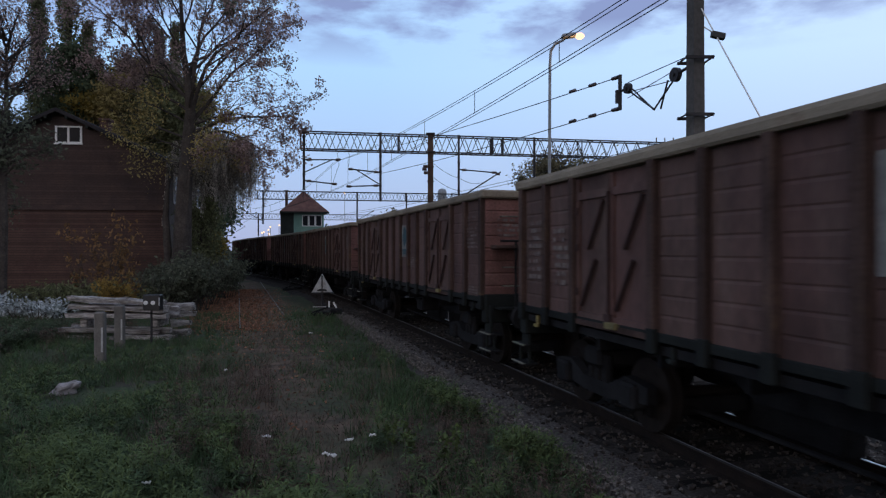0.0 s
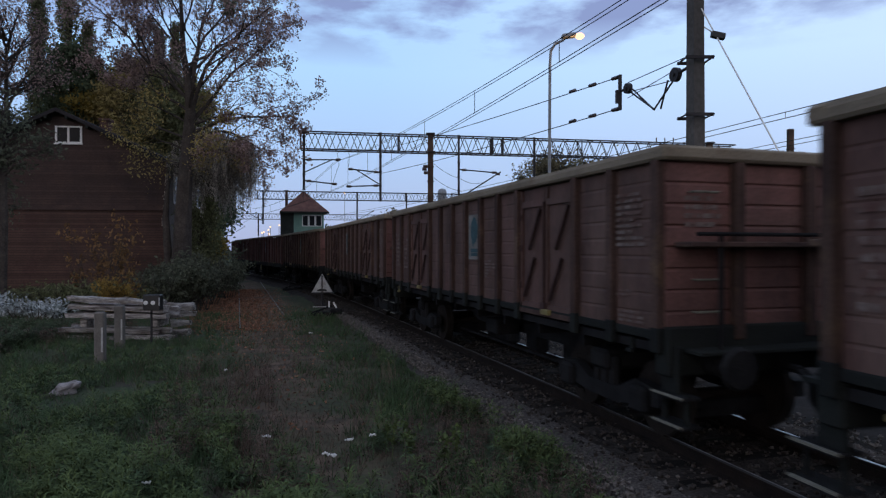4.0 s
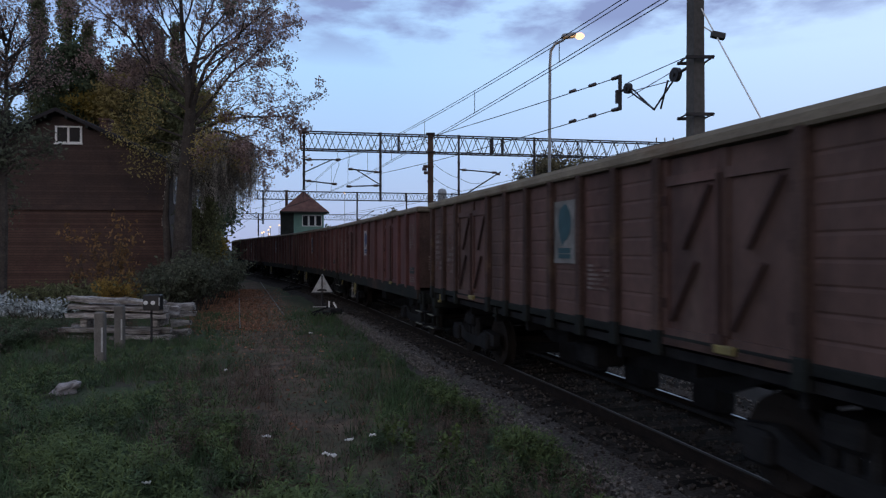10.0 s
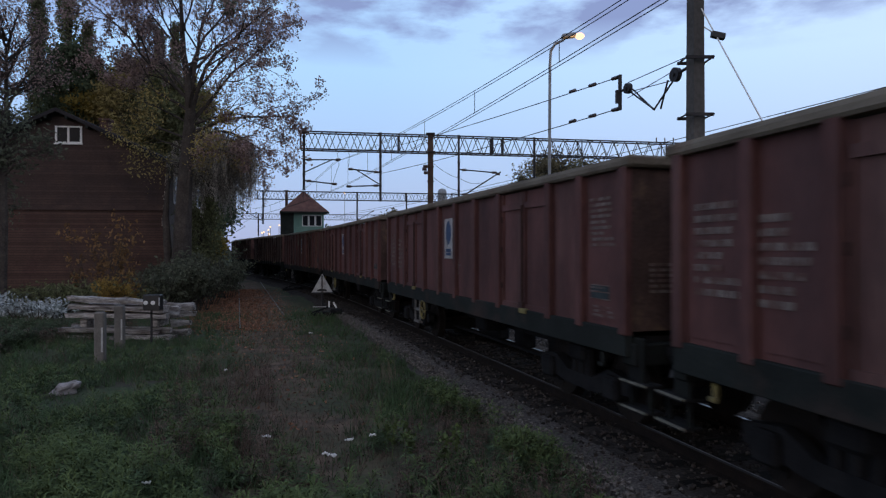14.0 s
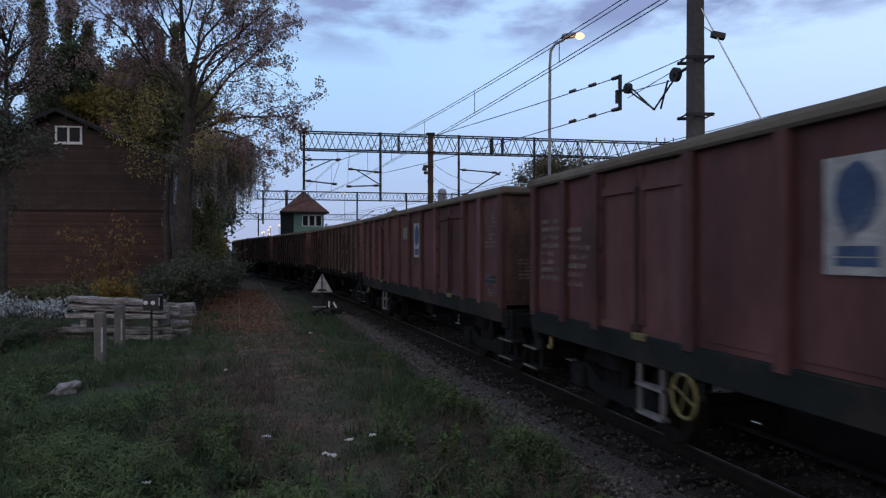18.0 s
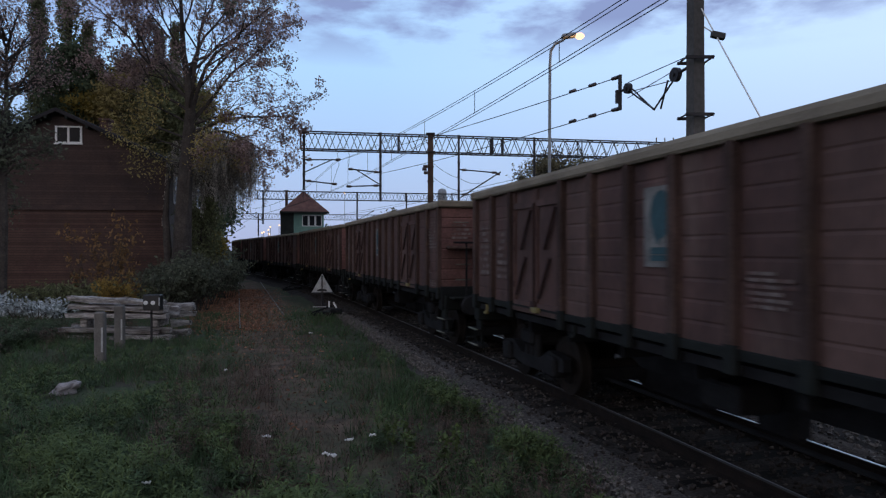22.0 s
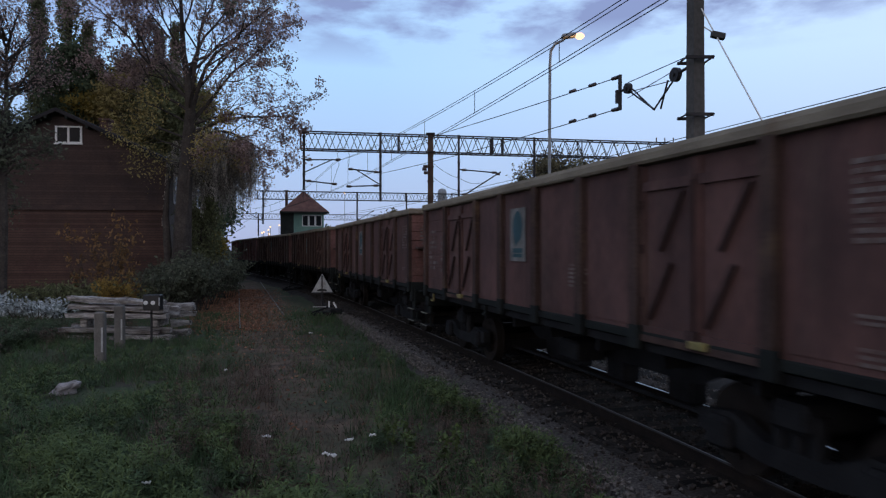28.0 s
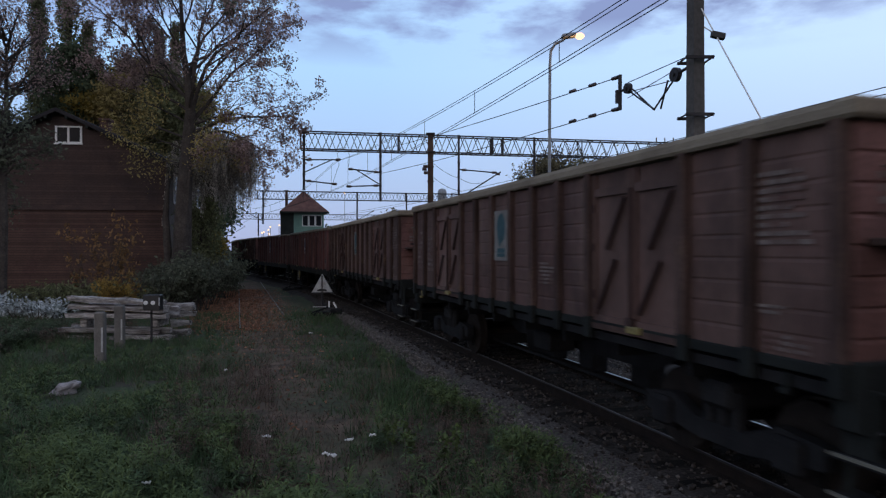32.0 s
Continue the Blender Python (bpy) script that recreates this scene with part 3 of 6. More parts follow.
def build_wagon(kind):
    names = {"A": "brown plank-sided open coal wagon with a tan dusty rim", "B": "maroon smooth-sided open coal wagon with a dark lower sill", "C": "brown sheet-sided open coal wagon with diagonal door braces"}
    w = root("coal_wagon", Matrix.Identity(4), names[kind], "goods wagon", "wagons of the coal train")
    paint = M["paint_" + kind.lower()]
    hl, X = BL / 2, -1.40
    TOP = {"A": 3.39, "B": 3.37, "C": 3.37}[kind]
    low = {"A": 1.29, "B": 1.02, "C": 1.27}[kind]
    z0 = low + (0.3 if kind == "B" else 0.08)
    rimz = TOP - (0.135 if kind == "B" else 0.155)
    # posts by length from the rear end
    posts = {"A": (0.98, 1.87, 3.75, 4.60, 5.45, 6.30, 7.15, 8.00, 8.85, 10.73, 11.62), "B": (1.10, 2.02, 3.92, 5.13, 6.30, 7.47, 8.68, 10.58, 11.50), "C": (1.67, 3.64, 4.91, 6.30, 7.69, 8.96, 10.93)}[kind]
    doors = {"A": ((1.87, 3.75), (8.85, 10.73)), "B": ((2.02, 3.92), (8.68, 10.58)), "C": ((1.67, 3.64), (8.96, 10.93))}[kind]
    bounds = (0.0,) + posts + (BL,)
    seen = []          # parts of one side, turned round for the other
    pw = {"A": 0.13, "B": 0.16, "C": 0.17}[kind]
    for i in range(len(bounds) - 1):
        a, b = bounds[i], bounds[i + 1]
        ya, yb = hl - b, hl - a
        door = any(abs(a - d[0]) < 0.01 for d in doors)
        if door:
            mid = (ya + yb) / 2
            for y0, y1, s in ((ya + 0.07, mid - 0.012, -1), (mid + 0.012, yb - 0.07, 1)):
                bm = B()
                box(bm, X + 0.005, X + 0.05, y0, y1, z0, rimz - 0.02)
                for e in ((y0, y0 + 0.07, z0, rimz - 0.02), (y1 - 0.07, y1, z0, rimz - 0.02), (y0, y1, z0, z0 + 0.09), (y0, y1, rimz - 0.3, rimz - 0.2)):
                    box(bm, X - 0.03, X + 0.01, *e)
                leaf = part("door_leaf", bm, paint, w)
                seen.append(leaf)
                if kind != "B":
                    for zc, dy in ((z0 + 0.38, 0.1), (z0 + 1.12, -0.1)):
                        bm = B()
                        m = Matrix.Translation((X - 0.035, (y0 + y1) / 2 + dy, zc + 0.1)) @ pose(0, 0, 0, 32, 0, 0)
                        box(bm, -0.02, 0.02, -0.02, 0.02, -0.36, 0.36, m)
                        seen.append(part("door_brace", bm, M["brace"], w))
                for zc in (z0 + 0.35, (z0 + rimz) / 2, rimz - 0.45):
                    yy = y0 + 0.02 if s < 0 else y1 - 0.02
                    bm = B()
                    box(bm, X - 0.05, X - 0.01, yy - 0.03, yy + 0.03, zc - 0.05, zc + 0.05)
                    seen.append(part("door_hinge", bm, M["brace"], w))
            bm = B()
            rod(bm, (X - 0.05, mid, z0 - 0.05), (X - 0.05, mid, rimz - 0.25), 0.022, n=8)
            box(bm, X - 0.08, X - 0.02, mid - 0.07, mid + 0.07, z0 + 0.0, z0 + 0.12)
            seen.append(part("door_lock_bar", bm, M["brace"], w))
            bm = B()
            box(bm, X - 0.1, X - 0.03, mid - 0.22, mid + 0.02, z0 - 0.05, z0 + 0.03, bevel=0.01)
            seen.append(part("lock_handle", bm, M["yellow"], w, "dirty yellow lock handle"))
            bm = B()
            box(bm, X - 0.05, X + 0.05, ya, yb, z0 - 0.08, z0 - 0.01)
            seen.append(part("door_sill", bm, M["paint_post"], w))
        else:
            bm = B()
            if kind == "A" or (kind == "C" and a == 0.0):
                ribbed_panel(bm, ya, yb, z0, rimz, X, 9 if kind == "A" else 7, 0.007)
            else:
                box(bm, X, X + 0.04, ya, yb, z0, rimz)
                box(bm, X - 0.012, X, ya + 0.14, yb - 0.14, z0 + 0.08, rimz - 0.1)
            seen.append(part("side_panel", bm, paint, w))
    for a in posts + (0.07, BL - 0.07):
        y = hl - a
        bm = B()
        foot = low - (0.13 if kind == "A" else 0.1) if kind != "B" else low + 0.25
        cut = foot + 0.26 if kind != "B" else foot
        box(bm, X - 0.09, X + 0.02, y - pw / 2, y + pw / 2, cut, rimz + 0.02, bevel=0.012)
        seen.append(part("side_post", bm, M["paint_post"] if kind != "B" else paint, w))
        if kind != "B":
            bm = B()
            box(bm, X - 0.095, X - 0.02, y - pw * 0.6, y + pw * 0.6, foot, foot + 0.27, bevel=0.012)
            seen.append(part("post_foot", bm, M["skirt"], w, "sooty foot of a side post"))
    bm = B()
    if kind == "B":
        box(bm, X - 0.07, X + 0.03, -hl, hl, low, low + 0.31, bevel=0.01)
    else:
        box(bm, X + 0.4, X + 0.5, -hl, hl, 1.08, low, bevel=0.01)
        seen.append(part("inner_beam", bm, M["under"], w))
        bm = B()
        box(bm, X - 0.04, X + 0.03, -hl, hl, low, low + 0.1, bevel=0.01)
    seen.append(part("sole_bar", bm, M["skirt_b"] if kind == "B" else M["skirt"], w, "sooty lower sill beam"))
    bm = B()
    pr = [(X - 0.08, rimz), (X - 0.1, rimz + 0.03), (X - 0.09, TOP - 0.05), (X - 0.06, TOP), (X + 0.09, TOP), (X + 0.1, rimz)]
    a = [bm.verts.new((x, -hl - 0.06, z)) for x, z in pr]
    b = [bm.verts.new((x, hl + 0.06, z)) for x, z in pr]
    bm.faces.new(a), bm.faces.new(b[::-1])
    for i in range(len(pr)):
        j = (i + 1) % len(pr)
        bm.faces.new((a[j], a[i], b[i], b[j]))
    seen.append(part("top_rim", bm, M["rim_b" if kind == "B" else "rim"], w, "tan dusty top rim"))
    # plate with a printed mark, in its bay
    ly = {"A": (5.49, 6.19), "B": (5.47, 6.11), "C": (5.15, 5.85)}[kind]
    bm = B()
    zc = 2.52
    box(bm, X - 0.034, X - 0.026, hl - ly[1] + 0.05, hl - ly[0] - 0.05, zc - 0.43, zc + 0.43)
    plate = part("sign_plate", bm, M["white_p"] if kind == "B" else M["plate_dirty"], w, "faded white company plate")
    seen.append(plate)
    lm = M["logo_blue"] if kind == "B" else M["logo_teal"]
    bm = B()
    ym = hl - (ly[0] + ly[1]) / 2
    rim_ = [bm.verts.new((X - 0.038, ym - 0.01 + 0.19 * math.cos(k * math.tau / 22) * (1 + 0.14 * noise.noise((k * 0.9, 1, 2))), zc + 0.13 + 0.25 * math.sin(k * math.tau / 22) * (1 + 0.12 * noise.noise((k * 0.8, 5, 2))))) for k in range(22)]
    bm.faces.new(rim_)
    tail = [bm.verts.new(v) for v in ((X - 0.0385, ym - 0.04, zc - 0.08), (X - 0.0385, ym + 0.05, zc - 0.2), (X - 0.0385, ym + 0.14, zc - 0.05))]
    bm.faces.new(tail)
    for zz, hh in ((-0.365, 0.06), (-0.295, 0.075)):
        box(bm, X - 0.039, X - 0.037, ym - 0.19, ym + 0.17, zc + zz, zc + zz + hh)
    seen.append(part("plate_mark", bm, lm, w, "faded blue printed shape"))
    # chalky lettering blocks that cannot be read
    fx = X - 0.022
    for y0, y1, za, zb, n, sd in ((-hl + 0.3, -hl + 0.9, 2.3, 2.95, 9, 1), (-hl + 0.4, -hl + 0.9, 1.72, 1.82, 2, 2), (-hl + 0.3, -hl + 0.85, 1.42, 1.58, 3, 3), (hl - 1.0, hl - 0.3, 1.8, 2.75, 8, 4), (hl - 1.85, hl - 1.2, 1.75, 2.6, 7, 6), ((-1.6, -1.02) if kind != "B" else (-0.35, 0.15)) + (1.76, 2.1, 6, 5)):
        bm = B()
        bars(bm, fx if kind == "A" else fx + 0.004, y0, y1, za, zb, n, sd)
        seen.append(tagged(part("lettering_block", bm, M["chalk"], w), "worn pale lettering", kind="stuff"))
    if kind == "B":
        bm = B()
        box(bm, X - 0.022, X - 0.013, -hl + 0.45, -hl + 0.88, 1.66, 1.82)
        seen.append(part("data_plate", bm, M["data"], w, "small dull teal data plate"))
        for zz in (1.645, 1.735, 1.82):
            bm = B()
            box(bm, X - 0.025, X - 0.014, -hl + 0.44, -hl + 0.9, zz, zz + 0.014)
            seen.append(part("plate_edge", bm, M["chalk"], w))
    # yellow-ended hooks and brackets under the side
    for a in (0.6, 4.06, BL - 0.6):
        bm = B()
        y = hl - a
        box(bm, X - 0.03, X + 0.02, y - 0.028, y + 0.028, low - 0.17, low - 0.02, bevel=0.01)
        box(bm, X - 0.06, X + 0.0, y - 0.05, y + 0.05, low - 0.2, low - 0.15, bevel=0.01)
        seen.append(part("roping_hook", bm, M["yellow"] if a > 12 or a < 1 else M["skirt"], w, "dirty yellow roping hook" if a > 12 or a < 1 else ""))
    if kind == "B":
        # step frame and brake wheel
        bm = B()
        y = hl - 3.2
        for yy in (y - 0.22, y + 0.22):
            box(bm, X - 0.03, X + 0.01, yy - 0.02, yy + 0.02, 0.45, low)
        for zz in (0.47, 0.78):
            box(bm, X - 0.05, X + 0.05, y - 0.24, y + 0.24, zz - 0.02, zz + 0.02)
        seen.append(part("side_step", bm, M["plate_dirty"], w, "pale worn step frame"))
        bm = B()
        r = 0.2
        for k in range(20):
            c0, c1 = k * math.tau / 20, (k + 1) * math.tau / 20
            rod(bm, (X - 0.06, hl - 3.85 + r * math.cos(c0), 0.82 + r * math.sin(c0) * 1.1), (X - 0.06, hl - 3.85 + r * math.cos(c1), 0.82 + r * math.sin(c1) * 1.1), 0.018, n=6)
        for k in range(2):
            c0 = k * math.pi / 2 + 0.4
            rod(bm, (X - 0.06, hl - 3.85 - r * math.cos(c0), 0.82 - r * math.sin(c0)), (X - 0.06, hl - 3.85 + r * math.cos(c0), 0.82 + r * math.sin(c0)), 0.012, n=6)
        seen.append(part("brake_wheel", bm, M["yellow"], w, "dirty yellow brake handwheel"))
    for o in seen:
        again(o, w, flipped())
    # ends
    ends = []
    ye = -hl
    bm = B()
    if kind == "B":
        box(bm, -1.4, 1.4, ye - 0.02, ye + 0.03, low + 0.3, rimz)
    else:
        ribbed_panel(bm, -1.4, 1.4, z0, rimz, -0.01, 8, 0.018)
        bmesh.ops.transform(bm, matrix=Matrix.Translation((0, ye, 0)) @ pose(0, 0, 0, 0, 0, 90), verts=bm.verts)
    ends.append(part("end_wall", bm, M["paint_post"] if kind == "B" else M["lit_end"], w))
    for x in (-0.5, 0.5):
        bm = B()
        box(bm, x - 0.07, x + 0.07, ye - 0.12, ye + 0.0, low, rimz, bevel=0.012)
        ends.append(part("end_post", bm, M["paint_post"] if kind != "B" else paint, w))
    bm = B()
    box(bm, -1.5, 1.5, ye - 0.13, ye + 0.08, rimz, TOP, bevel=0.03)
    ends.append(part("end_rim", bm, M["rim_b" if kind == "B" else "rim"], w, "tan dusty end rim"))
    bm = B()
    box(bm, -1.42, 1.42, ye - 0.1, ye + 0.15, 0.92, low + 0.16, bevel=0.02)
    ends.append(part("headstock", bm, M["skirt"], w))
    if kind != "B":
        bm = B()
        box(bm, -1.3, 1.3, ye - 0.3, ye - 0.03, 2.3, 2.36, bevel=0.01)
        ends.append(part("end_ledge", bm, M["paint_post"], w))
        bm = B()
        for x in (-0.9, 0.9):
            rod(bm, (x, ye - 0.28, 1.2), (x, ye - 0.28, 2.42), 0.025)
        rod(bm, (-1.2, ye - 0.28, 2.44), (1.2, ye - 0.28, 2.44), 0.022)
        ends.append(part("hand_rail", bm, M["chalk"] if kind == "C" else M["under"], w, "thin worn hand rail"))
        for x, zz in ((-0.95, 2.9), (-0.9, 1.95), (-0.9, 1.6)):
            bm = B()
            rod(bm, (x - 0.17, ye - 0.1, zz), (x + 0.17, ye - 0.1, zz), 0.013)
            for e in (-0.16, 0.16):
                rod(bm, (x + e, ye - 0.1, zz), (x + e, ye, zz), 0.011)
            ends.append(part("grab_handle", bm, M["step"], w, "pale worn grab handle"))
        bm = B()
        box(bm, -1.25, 1.25, ye - 0.42, ye - 0.05, 1.18, 1.22, bevel=0.005)
        ends.append(part("end_platform", bm, M["skirt"], w))
    bm = B()
    bars(bm, 0, 0.0, 0.45, 0.0, 0.38, 6 if kind == "B" else 4, 9, 0.3)
    bmesh.ops.transform(bm, matrix=Matrix.Translation((-0.72, ye - 0.034, 1.75 if kind == "B" else 2.5)) @ pose(0, 0, 0, 0, 0, 90), verts=bm.verts)
    ends.append(tagged(part("lettering_block", bm, M["chalk"], w), "worn pale lettering", kind="stuff"))
    for x in (-0.875, 0.875):
        bm = B()
        rod(bm, (x, ye - 0.05, 1.05), (x, ye - 0.5, 1.05), 0.09, n=12)
        rod(bm, (x, ye - 0.08, 1.05), (x, ye - 0.3, 1.05), 0.13, n=12)
        rod(bm, (x, ye - 0.5, 1.05), (x, ye - 0.56, 1.05), 0.23, 0.2, n=18)
        ends.append(part("buffer", bm, M["under"], w))
    bm = B()
    rod(bm, (0, ye - 0.05, 1.0), (0, ye - 0.45, 0.98), 0.05)
    rod(bm, (0.04, ye - 0.45, 0.98), (0.04, ye - 0.62, 0.85), 0.03)
    rod(bm, (-0.04, ye - 0.45, 0.98), (-0.04, ye - 0.62, 0.85), 0.03)
    ends.append(part("coupling", bm, M["under"], w))
    for x in (-1.33, 1.33):
        bm = B()
        box(bm, x - 0.03, x + 0.03, ye - 0.16, ye + 0.12, 0.74, 1.25, bevel=0.01)
        for yy in (ye - 0.28, ye + 0.08):
            box(bm, x - 0.02, x + 0.02, yy - 0.02, yy + 0.02, 0.42, 0.76)
        ends.append(part("step_bracket", bm, M["skirt"], w))
        for zz in (0.43, 0.73):
            bm = B()
            box(bm, x - 0.13, x + 0.13, ye - 0.34, ye + 0.14, zz - 0.015, zz + 0.015)
            ends.append(part("corner_step", bm, M["under"], w))
            bm = B()
            e = x + math.copysign(0.12, x)
            box(bm, e - 0.02, e + 0.02, ye - 0.345, ye + 0.145, zz + 0.004, zz + 0.022)
            ends.append(part("tread_edge", bm, M["step"], w, "pale worn tread edge"))
    for o in ends:
        again(o, w, flipped())
    bm = B()
    box(bm, -1.38, 1.38, -hl + 0.04, hl - 0.04, FLOOR - 0.1, FLOOR)
    part("floor", bm, M["under"], w)
    bm = B()
    for x in (-0.25, 0.25):
        box(bm, x - 0.05, x + 0.05, -hl, hl, 0.85, FLOOR - 0.1)
    for y in np.linspace(-4.2, 4.2, 7):
        box(bm, -1.2, 1.2, y - 0.04, y + 0.04, 0.95, FLOOR - 0.1)
    part("underframe", bm, M["under"], w)
    # deep sill added to keep the shaded space under the wagon black
    bm = B()
    belly = [(-3.1, 0.95), (-2.3, 0.62), (2.3, 0.62), (3.1, 0.95), (3.1, FLOOR - 0.1), (-3.1, FLOOR - 0.1)]
    for xx in (-0.3, 0.3):
        a = [bm.verts.new((xx - 0.02, y_, z_)) for y_, z_ in belly]
        b = [bm.verts.new((xx + 0.02, y_, z_)) for y_, z_ in belly]
        bm.faces.new(a), bm.faces.new(b[::-1])
        for i in range(6):
            bm.faces.new((a[(i + 1) % 6], a[i], b[i], b[(i + 1) % 6]))
    part("belly_sill", bm, M["under"], w, "deep black fish-bellied sill added to close off the view through")
    bm = B()
    rod(bm, (0.5, -0.6, 0.72), (0.5, 0.6, 0.72), 0.16, n=12)
    box(bm, -0.9, -0.4, -0.3, 0.3, 0.6, 0.9, bevel=0.03)
    part("brake_gear", bm, M["under"], w)
    # added boxes with no known counterpart, hiding the bright far rail
    for y, hw in ((-2.75, 0.3), (-1.2, 0.28), (0.45, 0.3), (2.35, 0.7)):
        bm = B()
        box(bm, 0.2, 0.5, y - hw, y + hw, 0.12, 0.95, bevel=0.05)
        part("discharge_box", bm, M["under"], w)
    bm = B()
    rod(bm, (-0.35, -5.6, 0.3), (-0.35, 5.6, 0.3), 0.03, n=6)
    for y in (-5.5, -3.5, 3.5, 5.5):
        box(bm, -0.9, 1.05, y - 0.05, y + 0.05, 0.2, 0.42, bevel=0.02)
    part("brake_rigging", bm, M["under"], w)
    # coal heap, low in the body
    bm = B()
    r = bmesh.ops.create_grid(bm, x_segments=8, y_segments=30, size=0.5)
    for v in bm.verts:
        v.co = Vector((v.co.x * 2.72, v.co.y * (BL - 0.1), 2.7 + 0.2 * noise.noise((v.co.x * 5, v.co.y * 14, 3)) - 0.5 * (abs(v.co.x) * 2) ** 2))
    part("coal_load", bm, M["coal"], w, "low heap of black coal")
    build_bogie(w, 4.5)
    build_bogie(w, -4.5)
    return w


# length of each wagon's middle on the track at the start, from the one past the camera to the last
MIDDLES = (-6.8, 7.55, 21.76, 36.45, 50.18, 64.79, 78.53, 92.0, 105.93, 119.63, 133.46, 148.22, 162.43, 176.23, 190.2, 204.78, 218.93, 232.97, 247.01, 261.05, 275.09, 289.13)
KINDS = "AAAAAABBBBAAACCAABBAAA"      # from the one past the camera to the last


def gone(t):
    """Metres the train has gone at t seconds: a slow start that gathers speed."""
    return 4.888 * t + 0.0335 * t * t


def wagon_pose(s):
    """Pose of a wagon whose middle is at length s: both bogie pivots on the track."""
    x0, y0, _ = line(s - 4.5)
    x1, y1, _ = line(s + 4.5)
    return pose((x0 + x1) / 2, (y0 + y1) / 2, RAIL, 0, 0, math.degrees(math.atan2(-(x1 - x0), y1 - y0)))


WAGONS = []
PLATE_BY = {0: 0.88, 1: 0.88, 2: 0.92, 3: 0.1, 4: 0.85, 8: 1.2, 9: 0.22, 10: 0.15, 12: 0.1, 13: 0.1}      # metres nearer the front than usual, by wagon


def build_train():
    made = {}
    for k, kind in enumerate(KINDS):
        i = k - 1
        s = MIDDLES[k]
        if kind not in made:
            made[kind] = w = build_wagon(kind)
        else:
            w = copy_thing(made[kind], Matrix.Identity(4))
        w.matrix_basis = wagon_pose(s)
        WAGONS.append((w, s))
        if k == 9:
            bm = B()
            box(bm, -1.43, -1.415, BL / 2 - 6.04, BL / 2 - 5.57, 2.56, 2.88)
            part("small_plaque", bm, M["plaque"], w, "small pale cream plaque")
            for o in [c for c in w.children if c.name.startswith("brake_wheel")]:
                bpy.data.objects.remove(o)
        for o in w.children:
            if o.name.startswith("sign_plate") or o.name.startswith("plate_mark"):
                turn = o.matrix_basis.to_3x3()[0][0]
                o.matrix_basis = Matrix.Translation((0, -turn * PLATE_BY.get(i, 0.0), 0)) @ o.matrix_basis


build_train()


# ---- catenary, masts and lamps ----
def truss(bm, a, b, h, d, bays):
    """A lattice beam between a and b (bottom chord, middle), h high and d deep."""
    a, b = Vector(a), Vector(b)
    along = (b - a).normalized()
    side = Vector((-along.y, along.x, 0)) * (d / 2)
    up = Vector((0, 0, h))
    for sd in (-1, 1):
        for z in (Vector(), up):
            rod(bm, a + side * sd + z, b + side * sd + z, 0.04, n=6)
        for i in range(bays):
            p, q = a.lerp(b, i / bays) + side * sd, a.lerp(b, (i + 1) / bays) + side * sd
            m_ = (p + q) / 2
            lo, hi = (Vector(), up) if sd < 0 else (up, Vector())
            rod(bm, p + lo, m_ + hi, 0.021, n=5)
            rod(bm, m_ + hi, q + lo, 0.021, n=5)
        for i in range(0, bays + 1, 7):
            p = a.lerp(b, i / bays) + side * sd
            rod(bm, p, p + up, 0.035, n=5)
    for i in range(0, bays + 1, 2):
        p = a.lerp(b, i / bays)
        for z in (Vector(), up):
            rod(bm, p - side + z, p + side + z, 0.02, n=5)


def post(name, parent, mat, x, y, z0, z1, w):
    bm = B()
    box(bm, x - w / 2, x + w / 2, y - w / 2, y + w / 2, z0, z1)
    for i in range(int((z1 - z0) / 0.8)):
        box(bm, x - w * 0.62, x + w * 0.62, y - w * 0.62, y + w * 0.62, z0 + i * 0.8, z0 + i * 0.8 + 0.06)
    return part(name, bm, mat, parent)


def arm(parent, p, q, drop):
    """A bracket arm from p out to q with a stay and insulators."""
    bm = B()
    p, q = Vector(p), Vector(q)
    rod(bm, p, q, 0.035, n=6)
    rod(bm, p - Vector((0, 0, drop)), p.lerp(q, 0.75), 0.03, n=6)
    part("bracket_arm", bm, M["steel"], parent)
    bm = B()
    for f in (0.12, 0.92):
        c = p.lerp(q, f)
        rod(bm, c - Vector((0.12, 0, 0)), c + Vector((0.12, 0, 0)), 0.07, n=8)
    part("insulator", bm, M["insul"], parent)


def wire_thing(name, pts, r, label, sag=0.0, n=24):
    cu = bpy.data.curves.new(name, "CURVE")
    cu.dimensions, cu.bevel_depth, cu.bevel_resolution = "3D", r, 1
    for seg in pts:
        sp = cu.splines.new("POLY")
        sp.points.add(len(seg) - 1)
        for p_, q in zip(sp.points, seg):
            p_.co = (*q, 1)
    cu.materials.append(M["wire"])
    return tagged(new(name, cu), label, "wire")


def span(a, b, sag, n=16):
    a, b = Vector(a), Vector(b)
    return [tuple(a.lerp(b, i / n) - Vector((0, 0, sag * 4 * (i / n) * (1 - i / n)))) for i in range(n + 1)]


